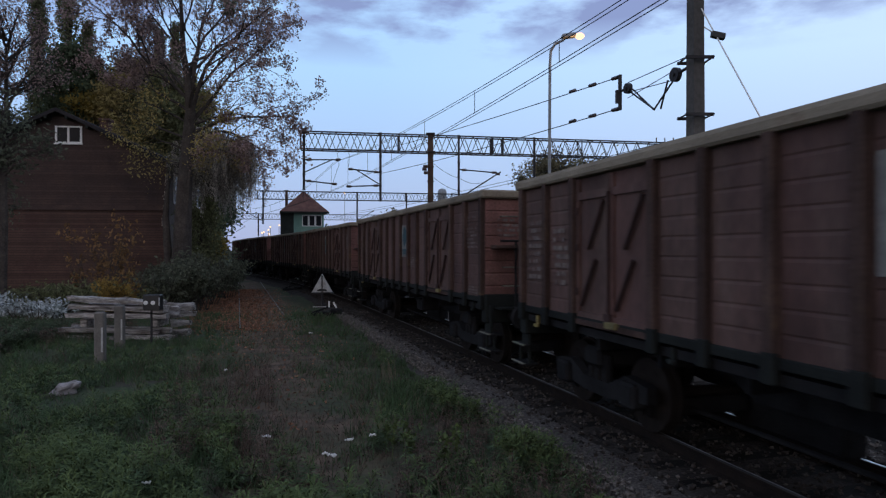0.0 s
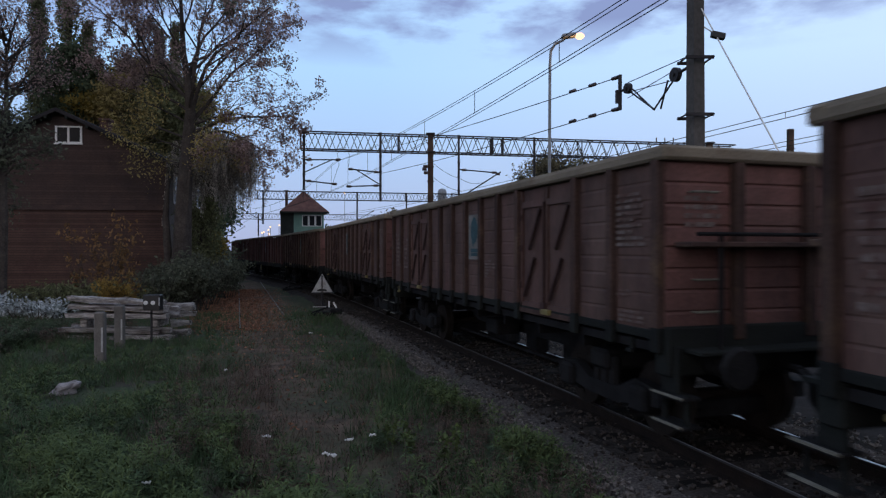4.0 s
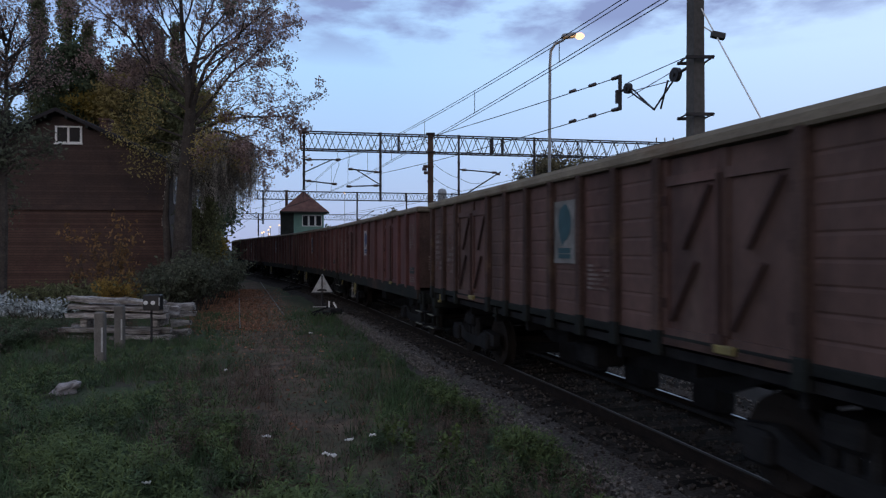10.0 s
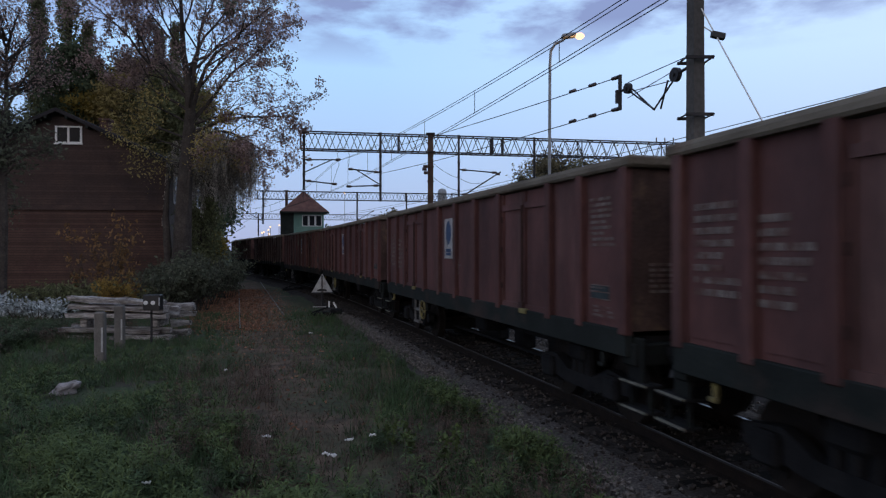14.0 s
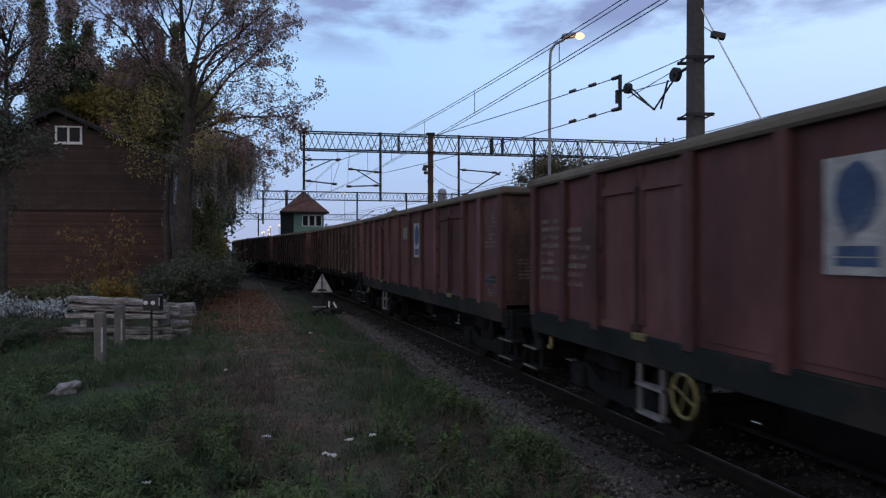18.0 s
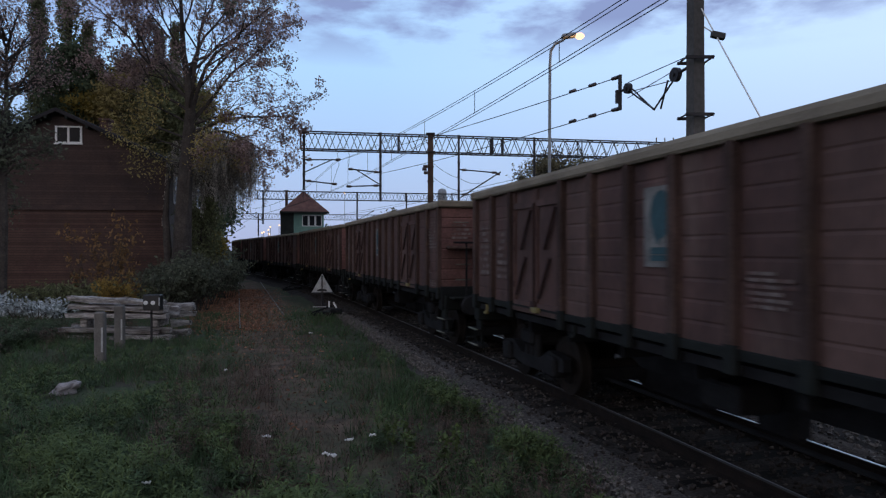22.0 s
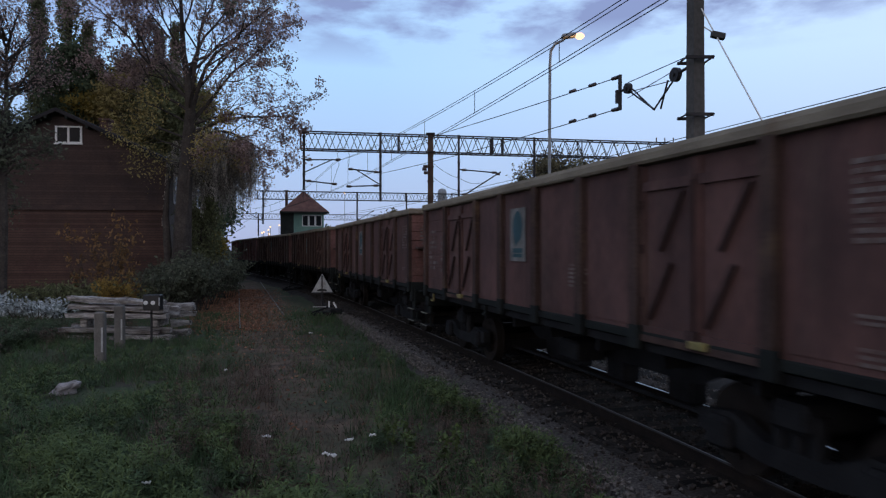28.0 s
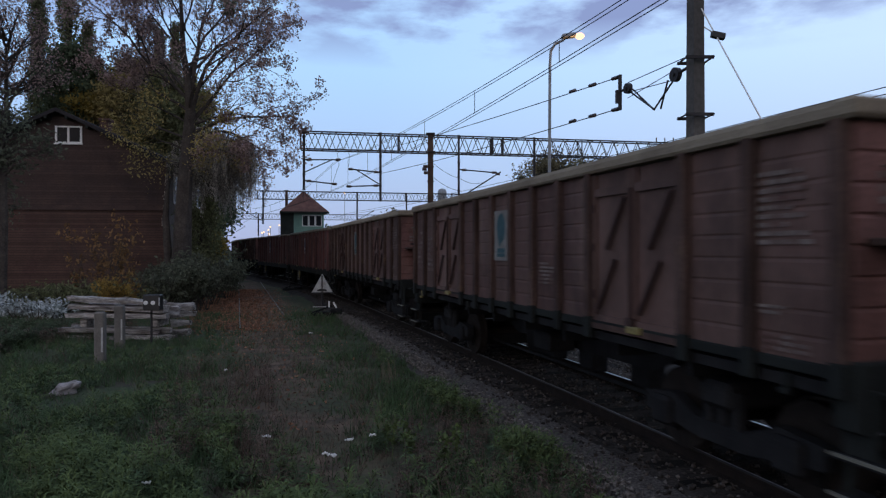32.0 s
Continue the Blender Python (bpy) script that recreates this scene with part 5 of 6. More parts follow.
    box(bm, -0.18, 0.27, -0.14, 0.14, 0.95, 1.37, bevel=0.02)
    part("housing", bm, M["black"], d)
    for x in (-0.1, 0.09):
        bm = B()
        rod(bm, (x, -0.14, 1.16), (x, -0.16, 1.16), 0.056, n=16)
        part("disc", bm, M["white"], d, "white reflecting disc")
    bm = B()
    box(bm, 0.242, 0.26, -0.15, -0.138, 1.08, 1.3)
    part("white_stripe", bm, M["white"], d)
    # rock
    bm = B()
    for c, sc, tilt in (((0, 0, 0.07), (0.27, 0.17, 0.14), -16), ((0.2, -0.02, 0.14), (0.13, 0.1, 0.07), -30)):
        r = bmesh.ops.create_icosphere(bm, subdivisions=3, radius=1.0)
        m = Matrix.Translation(c) @ pose(0, 0, 0, 0, tilt, 0) @ Matrix.Diagonal((*sc, 1))
        for v in r["verts"]:
            v.co *= 1 + 0.4 * noise.noise(v.co * 1.3 + Vector(c) * 9) + 0.1 * noise.noise(v.co * 4)
            v.co = m @ v.co
    o = part("pale_stone", bm, material("pale_limestone", (0.34, 0.32, 0.32), (0.16, 0.15, 0.15), 5, 0.9, 0, 0.4))
    o.matrix_basis = pose(-6.77, 11.75, 0.0, 0, 0, 12) @ Matrix.Diagonal((0.85, 0.85, 0.95, 1))
    tagged(o, "pale grey broken stone lying in the grass", "stone")
    # switch indicator and lever
    for x, y, k in ((-4.66, 25.3, 1.0), (-9.6, 41.0, 0.8)):
        w = root("switch_indicator", pose(x, y, 0, 0, 0, 6), "white triangular switch indicator over a weighted point lever" if k == 1.0 else "dark point lever with a small lamp, farther along", "switch lever")
        if k == 1.0:
            bm = B()
            tri = [(-0.39, 0.96), (0.39, 0.96), (0.0, 1.66)]
            a = [bm.verts.new((px, -0.1, pz)) for px, pz in tri]
            b = [bm.verts.new((px, 0.1, pz)) for px, pz in tri]
            bm.faces.new(a), bm.faces.new(b[::-1])
            for i in range(3):
                j = (i + 1) % 3
                bm.faces.new((a[j], a[i], b[i], b[j]))
            part("triangle_plate", bm, M["dullwhite"], w)
            bm = B()
            box(bm, -0.025, 0.025, -0.115, -0.103, 0.9, 1.6)
            n = 10
            vs = [bm.verts.new((0.2 * math.cos(math.pi * i / n), -0.108, 0.99 + 0.1 * math.sin(math.pi * i / n))) for i in range(n + 1)]
            bm.faces.new(vs)
            box(bm, -0.42, 0.42, -0.11, 0.11, 0.91, 0.945)
            part("black_mark", bm, M["black"], w)
        bm = B()
        rod(bm, (0, 0, 0), (0, 0, 0.95 * k), 0.05, n=8)
        part("post", bm, M["steel"], w)
        bm = B()
        box(bm, -0.4, 0.45, -0.25, 0.25, 0.05, 0.2, bevel=0.02)
        rod(bm, (-0.3, -0.1, 0.2), (0.4, -0.1, 0.42), 0.03)
        box(bm, 0.3, 0.75, -0.2, 0.2, 0.1, 0.3, bevel=0.03)
        part("lever_frame", bm, M["under"], w)
        if k == 1.0:
            bm = B()
            box(bm, -0.34, 0.18, -0.27, -0.25, 0.39, 0.42)
            part("lever_bar", bm, M["white_p"], w, "white painted bar")
            bm = B()
            box(bm, 0.25, 0.305, -0.28, -0.24, 0.38, 0.62)
            box(bm, -0.03, 0.03, -0.02, 0.02, -0.12, 0.12, Matrix.Translation((0.5, -0.26, 0.47)) @ pose(0, 0, 0, 0, -30, 0))
            part("counterweight_mark", bm, M["white"], w, "white painted weight")


build_trackside()


# ---- trees and plants ----
def tube(vs, fs, pts, rads, n=6):
    base = len(vs)
    for i, (p, r) in enumerate(zip(pts, rads)):
        d = (pts[min(i + 1, len(pts) - 1)] - pts[max(i - 1, 0)]).normalized()
        u = d.orthogonal().normalized()
        v = d.cross(u)
        for k in range(n):
            a = math.tau * k / n
            vs.append(p + (u * math.cos(a) + v * math.sin(a)) * r)
    for i in range(len(pts) - 1):
        for k in range(n):
            j = (k + 1) % n
            fs.append((base + i * n + k, base + i * n + j, base + (i + 1) * n + j, base + (i + 1) * n + k))


def grow(rng, p, d, length, r, depth, vs, fs, tips, droop=0.0, up=0.12, splits=(3, 4)):
    n = 5 if depth > 1 else 3
    pts, rads = [p.copy()], [r]
    for i in range(n):
        d = (d + Vector((rng.gauss(0, 0.13), rng.gauss(0, 0.13), rng.gauss(0, 0.08) + up * 0.3 - droop))).normalized()
        p = p + d * (length / n)
        pts.append(p.copy())
        rads.append(r * (1 - 0.55 * (i + 1) / n))
    tube(vs, fs, pts, rads, 7 if depth > 2 else (5 if depth > 1 else 3))
    if depth <= 1:
        tips.extend(pts[1:])
    if depth == 0:
        return
    for k in range(rng.randint(*splits)):
        i = rng.randint(2, n) if depth > 1 else rng.randint(1, n)
        nd = (d * 0.75 + Vector((rng.gauss(0, 0.55), rng.gauss(0, 0.55), rng.gauss(0.1, 0.35)))).normalized()
        grow(rng, pts[i], nd, length * rng.uniform(0.5, 0.78), rads[i] * 0.62, depth - 1, vs, fs, tips, droop, up, splits)


def leaf_mesh(rng, points, per, spread, size, hang=0.0):
    """Verts and faces of many small leaves about the given points."""
    vs, fs = [], []
    for p in points:
        for _ in range(per):
            c = (p[0] + rng.gauss(0, spread), p[1] + rng.gauss(0, spread), p[2] + rng.gauss(0, spread) - hang * rng.random())
            s = size * rng.uniform(0.6, 1.4)
            a, b = Vector((rng.gauss(0, 1), rng.gauss(0, 1), rng.gauss(0, 1))).normalized(), Vector((rng.gauss(0, 1), rng.gauss(0, 1), rng.gauss(0, 1)))
            b = a.cross(b).normalized() * s * 0.5
            a = a * s
            c = Vector(c)
            k = len(vs)
            vs += [c - a, c + b, c + a, c - b]
            fs.append((k, k + 1, k + 2, k + 3))
    return vs, fs


def bough(rng, p, d, length, r, level, vs, fs, tips, up=0.0):
    """A tapering branch that bends and throws side branches along its length; tips gathers the twigs' points."""
    n = (3, 4, 6, 8)[level]
    pts, rads, dirs = [p.copy()], [r], [d.copy()]
    for i in range(n):
        d = (d + Vector((rng.gauss(0, 0.15), rng.gauss(0, 0.15), rng.gauss(0, 0.13) + up / n))).normalized()
        p = p + d * (length / n)
        pts.append(p.copy())
        dirs.append(d.copy())
        rads.append(r * (1 - 0.8 * (i + 1) / n))
    tube(vs, fs, pts, rads, (3, 4, 5, 8)[level])
    if level == 0:
        tips.extend(pts[1:])
        return
    turn = rng.uniform(0, math.tau)
    for i in range((1, 2, 2, 3)[level], n + 1):
        for _ in range(2 if level < 3 and rng.random() < 0.42 else 1):
            turn += rng.uniform(1.6, 2.9)
            side = dirs[i].orthogonal().normalized()
            side.rotate(Matrix.Rotation(turn, 3, dirs[i]))
            a = rng.uniform(0.5, 1.0) if i < n else rng.uniform(0.15, 0.45)
            nd = (dirs[i] * math.cos(a) + side * math.sin(a) + Vector((0, 0, 0.08))).normalized()
            ln = length * (0.62 - 0.34 * i / n) * rng.uniform(0.65, 1.2)
            bough(rng, pts[i], nd, ln, max(0.006, rads[i] * 0.6), level - 1, vs, fs, tips, up * 0.4 + 0.08)


def build_big_tree():
    rng = random.Random(11)
    t = root("old_tree", pose(-12.95, 32.2, 0), "big old tree with thin withered brown leaves", "tree")
    vs, fs, tips = [], [], []
    trunk = [Vector(p) for p in ((0.0, 0, -0.1), (0.03, 0, 0.9), (0.1, 0, 3.0), (0.22, 0, 5.2), (0.42, 0, 8.0), (0.52, 0, 9.4), (0.42, 0.05, 10.8), (0.18, 0.1, 12.3), (0.02, 0.1, 14.9), (-0.1, 0.1, 17.6))]
    tube(vs, fs, trunk, [0.7, 0.48, 0.41, 0.37, 0.29, 0.24, 0.18, 0.14, 0.09, 0.03], 14)
    vs = [v + Vector((noise.noise((v.x * 4, v.y * 4, v.z * 0.8)), noise.noise((v.x * 4 + 9, v.y * 4, v.z * 0.8)), 0)) * 0.07 for v in vs]
    raw("trunk", vs, fs, M["bark"], t)
    # second stem leaning out of the foot
    vs, fs = [], []
    tube(vs, fs, [Vector(p) for p in ((-0.5, 0.2, -0.1), (-0.62, 0.2, 2.0), (-0.75, 0.2, 4.2), (-0.6, 0.1, 6.0))], [0.26, 0.2, 0.16, 0.08], 9)
    raw("side_stem", vs, fs, M["bark"], t)
    # each limb: height on the trunk, its x there, first direction, length, radius, upward bend
    limbs = ((9.7, 0.48, (0.4, 0.05, 1.0), 7.6, 0.16, 0.15), (9.1, 0.5, (0.55, -0.1, 1.0), 7.2, 0.15, 0.15),
             (8.6, 0.46, (0.8, 0.05, 0.78), 6.9, 0.14, -0.45), (8.3, 0.44, (0.85, -0.1, 0.62), 6.1, 0.12, -0.6),
             (7.9, 0.42, (0.9, 0.1, 0.5), 5.5, 0.1, -0.75), (11.0, 0.4, (0.6, 0.3, 1.0), 5.8, 0.1, 0.1),
             (11.6, 0.3, (0.95, -0.2, 0.75), 5.6, 0.09, -0.1), (10.6, 0.42, (-0.42, 0.0, 1.0), 6.8, 0.13, 0.15),
             (10.0, 0.44, (-0.72, 0.1, 0.85), 6.2, 0.12, 0.15), (9.4, 0.46, (-0.95, -0.2, 0.75), 5.4, 0.1, 0.15),
             (12.5, 0.15, (-0.8, 0.2, 0.8), 5.0, 0.08, 0.1), (13.2, 0.1, (0.5, -0.2, 1.0), 4.5, 0.07, 0.0),
             (8.8, 0.45, (-0.8, -0.5, 0.55), 3.4, 0.07, 0.1), (9.3, 0.48, (0.5, -0.8, 0.75), 4.8, 0.08, 0.0),
             (9.6, 0.48, (0.3, 0.9, 0.8), 5.0, 0.08, 0.0), (11.5, 0.3, (-0.3, -0.7, 0.9), 5.0, 0.08, 0.1),
             (8.7, 0.46, (0.95, 0.5, 0.6), 5.4, 0.09, -0.35), (10.3, 0.45, (1.0, 0.0, 0.7), 6.1, 0.1, -0.25),
             (10.2, 0.44, (-0.6, 0.5, 0.9), 6.0, 0.09, 0.1), (14.0, 0.05, (-0.5, -0.2, 1.0), 4.2, 0.06, 0.0),
             (8.0, 0.42, (-0.9, -0.15, 0.5), 3.8, 0.07, 0.0), (7.4, 0.38, (-0.8, -0.3, 0.4), 3.4, 0.06, -0.2),
             (6.8, 0.34, (-0.85, 0.2, 0.3), 2.8, 0.05, -0.3), (7.2, 0.38, (0.9, -0.3, 0.3), 4.4, 0.07, -0.6), (6.9, 0.36, (0.8, 0.3, 0.4), 4.0, 0.07, -0.6))
    for z, x, d, ln, r, up in limbs:
        vs, fs = [], []
        bough(rng, Vector((x, 0.03, z)), Vector(d).normalized(), ln * (0.88 if d[0] > 0.7 else 0.96), r * 0.8, 3, vs, fs, tips, up)
        raw("limb", vs, fs, M["bark"], t, "dark limb with thin twigs")
    thick = [p for p in tips if rng.random() < 0.7 + 0.6 * noise.noise(p * 0.7) + (0.25 if p.x > 2.5 or p.x < -1.5 else 0) and p.x > -4.2 and not (p.z < 10.4 and p.x < 0.6)]
    thick += [p for p in tips if p.x < -0.8 and p.z > 10.5]
    v2, f2 = leaf_mesh(rng, thick, 3, 0.12, 0.068)
    raw("crown", v2, f2, M["leaf_brown"], t, "sparse withered brown leaves")
    low = [p for p in tips if p.z < 10.4 and -2.5 < p.x < 3.4 - 0.3 * max(0, p.z - 8) and rng.random() < (0.6 if p.x > -1.2 else 0.22)]
    v2, f2 = leaf_mesh(rng, low, 5, 0.25, 0.062)
    raw("lower_crown", v2, f2, M["leaf_ochre"], t, "denser ochre leaves low in the crown")
    # evergreen clump caught in the top
    v2, f2 = leaf_mesh(rng, [Vector((2.5, -0.3, 14.5))], 420, 0.2, 0.07)
    tagged(raw("mistletoe", v2, f2, M["leaf_green"], t), "dark green mistletoe clump", kind="stuff")


def build_bare_tree(name, x, y, h, mat, seed, label, trunk, starts, leaves, size):
    """A thin-leaved tree of branching limbs."""
    rng = random.Random(seed)
    t = root(name, pose(x, y, 0), label, "tree")
    vs, fs, tips = [], [], []
    tube(vs, fs, [Vector((0, 0, -0.1)), Vector((0.05, 0, h * 0.4)), Vector((0, 0.05, h * 0.75))], [trunk, trunk * 0.7, trunk * 0.3], 8)
    raw("trunk", vs, fs, M["bark"], t)
    for k in range(starts):
        a = rng.uniform(0, math.tau)
        vs, fs = [], []
        grow(rng, Vector((0.03, 0.02, h * rng.uniform(0.5, 0.76))), Vector((math.cos(a) * 0.8, math.sin(a) * 0.8, rng.uniform(0.3, 1.0))).normalized(), h * 0.13, trunk * 0.32, 2, vs, fs, tips, 0.0, 0.1, (4, 5))
        raw("limb", vs, fs, M["bark"], t)
    v2, f2 = leaf_mesh(rng, tips, leaves, 0.13, size)
    raw("crown", v2, f2, mat, t)


def build_poplar(x, y, h, r, seed, label, mat, low=6.0):
    """A columnar tree: steep branches close to the stem, small leaves all along them."""
    rng = random.Random(seed)
    t = root("poplar", pose(x, y, 0), label, "tree", "poplars")
    vs, fs, pts = [], [], []
    tube(vs, fs, [Vector((0, 0, -0.1)), Vector((0.1, 0, h * 0.5)), Vector((0, 0, h))], [0.3, 0.2, 0.02], 8)
    for _ in range(int(h * 14)):
        z = rng.uniform(low, h * 0.93)
        a = rng.uniform(0, math.tau)
        rr = r * (1.0 - 0.75 * ((z - low) / (h - low)) ** 1.6) * rng.uniform(0.45, 1.15)
        ln = rng.uniform(1.4, 2.6)
        b, e = Vector((0, 0, z)), Vector((math.cos(a) * rr, math.sin(a) * rr, min(h, z + ln)))
        m = b.lerp(e, 0.45) + Vector((math.cos(a), math.sin(a), 0)) * rr * 0.3
        tube(vs, fs, [b, m, e], [0.03, 0.016, 0.005], 3)
        for _ in range(34):
            u = rng.random()
            c = b.lerp(m, u * 2) if u < 0.5 else m.lerp(e, u * 2 - 1)
            pts.append((c.x + rng.gauss(0, 0.08), c.y + rng.gauss(0, 0.08), c.z + rng.gauss(0, 0.1)))
    raw("trunk", vs, fs, M["bark"], t)
    v2, f2 = leaf_mesh(rng, pts, 1, 0.04, 0.115)
    raw("crown", v2, f2, mat, t)


def build_crown_tree(name, x, y, h, rx, rz, zc, mat, seed, label, n, size, trunk=0.25, hang=0.0, clumps=60, group=""):
    """A leafy tree: tapered trunk, limbs to each clump, and leaves in uneven clumps."""
    rng = random.Random(seed)
    t = root(name, pose(x, y, 0), label, "tree", group)
    vs, fs = [], []
    tube(vs, fs, [Vector((0, 0, -0.1)), Vector((0.1, 0, zc * 0.5)), Vector((0, 0.1, zc)), Vector((0, 0, zc + rz * 0.7))], [trunk, trunk * 0.8, trunk * 0.55, trunk * 0.1], 9)
    cl = []
    for _ in range(clumps):
        while True:
            q = Vector((rng.uniform(-1, 1), rng.uniform(-1, 1), rng.uniform(-1, 1)))
            if 0.25 < q.length < 1:
                break
        c = Vector((q.x * rx, q.y * rx, zc + q.z * rz))
        cl.append(c)
        st = Vector((0, 0, max(zc * 0.35, min(zc + rz * 0.5, c.z - abs(q.x) * rx * 0.6))))
        tube(vs, fs, [st, st.lerp(c, 0.5) + Vector((0, 0, 0.1 * rx)), c], [trunk * 0.22, trunk * 0.12, 0.012], 4)
    raw("trunk", vs, fs, M["bark"], t)
    pts = []
    for c in cl:
        r = rng.uniform(0.14, 0.3) * (rx + rz) / 2
        for _ in range(max(1, n // clumps)):
            pts.append((c.x + rng.gauss(0, r * 0.6), c.y + rng.gauss(0, r * 0.6), c.z + rng.gauss(0, r * 0.5)))
    v2, f2 = leaf_mesh(rng, pts, 1, 0.05, size, hang)
    raw("crown", v2, f2, mat, t)
    return t


def build_willow():
    rng = random.Random(5)
    t = root("weeping_tree", pose(-12.5, 35.6, 0), "weeping tree with hanging grey-brown twigs", "tree")
    vs, fs = [], []
    tube(vs, fs, [Vector((-0.5, 0, -0.1)), Vector((-0.35, 0, 3)), Vector((0.0, 0, 6.5)), Vector((0.1, 0, 8.2))], [0.32, 0.25, 0.16, 0.06], 8)
    lv, lf = [], []
    boughs = []
    for k in range(30):
        a, r = rng.uniform(0, math.tau), rng.uniform(0.9, 2.9)
        e = Vector((r * math.cos(a) + 0.3, r * math.sin(a), 9.0 - 0.16 * r * r + rng.gauss(0, 0.25)))
        b = Vector((0.05, 0, rng.uniform(5.6, 7.8)))
        m = b.lerp(e, 0.55) + Vector((0, 0, 0.5))
        boughs.append((b, m, e))
        tube(vs, fs, [b, m, e], [0.06, 0.035, 0.012], 5)
    for k in range(820):
        b, m, e = boughs[k % len(boughs)]
        u = rng.uniform(0.35, 1.0)
        p = (b.lerp(m, u * 2) if u < 0.5 else m.lerp(e, u * 2 - 1)) + Vector((rng.gauss(0, 0.16), rng.gauss(0, 0.16), rng.gauss(0, 0.1)))
        floor_z = 4.0 + max(0.0, p.x - 0.6) * 0.75
        ln = min(rng.uniform(0.9, 3.9) * (0.65 + 0.35 * rng.random()), max(0.5, p.z - floor_z + rng.gauss(0, 0.35)))
        sway = Vector((rng.gauss(0.05, 0.12), rng.gauss(0, 0.12), 0))
        q = [p, p + sway * ln * 0.6 + Vector((0, 0, -ln * 0.45)), p + sway * ln * 0.8 + Vector((rng.gauss(0, 0.06), 0, -ln))]
        tube(vs, fs, q, [0.01, 0.007, 0.003], 3)
        for _ in range(int(ln * 24) + 6):
            v = rng.random()
            c = (q[0].lerp(q[1], v * 2) if v < 0.5 else q[1].lerp(q[2], v * 2 - 1)) + Vector((rng.gauss(0, 0.04), rng.gauss(0, 0.04), 0))
            an = rng.uniform(0, math.tau)
            w = Vector((math.cos(an), math.sin(an), 0)) * 0.026
            d = Vector((rng.gauss(0, 0.035), rng.gauss(0, 0.035), -0.11 * rng.uniform(0.6, 1.3)))
            i = len(lv)
            lv += [c, c + d * 0.5 + w, c + d, c + d * 0.5 - w]
            lf.append((i, i + 1, i + 2, i + 3))
    raw("trunk", vs, fs, M["bark"], t)
    raw("crown", lv, lf, M["leaf_willow"], t, "hanging grey-brown foliage")


def build_shrub(x, y, h, r, mat, seed, label, leaves, size, stems=14, lean=0.35):
    rng = random.Random(seed)
    t = root("shrub", pose(x, y, 0), label, "shrub")
    vs, fs, pts = [], [], []
    for _ in range(stems):
        a = rng.uniform(0, math.tau)
        d = Vector((math.cos(a) * lean, math.sin(a) * lean, 1)).normalized()
        p = Vector((rng.gauss(0, r * 0.25), rng.gauss(0, r * 0.25), -0.05))
        ln = h * rng.uniform(0.6, 1.05)
        q = [p, p + d * ln * 0.5, p + d * ln + Vector((rng.gauss(0, 0.1), rng.gauss(0, 0.1), 0))]
        tube(vs, fs, q, [0.02, 0.012, 0.004], 4)
        for _ in range(5):
            m_ = q[0].lerp(q[2], rng.uniform(0.3, 0.95))
            e = m_ + Vector((rng.gauss(0, r * 0.3), rng.gauss(0, r * 0.3), rng.uniform(0.05, 0.35) * h * 0.5))
            tube(vs, fs, [m_, e], [0.008, 0.003], 3)
            for _ in range(max(1, leaves // (stems * 5))):
                c = m_.lerp(e, rng.random())
                pts.append((c.x, c.y, c.z))
    raw("branchwork", vs, fs, M["bark"], t)
    v2, f2 = leaf_mesh(rng, pts, 1, 0.09, size)
    raw("leaves", v2, f2, mat, t)


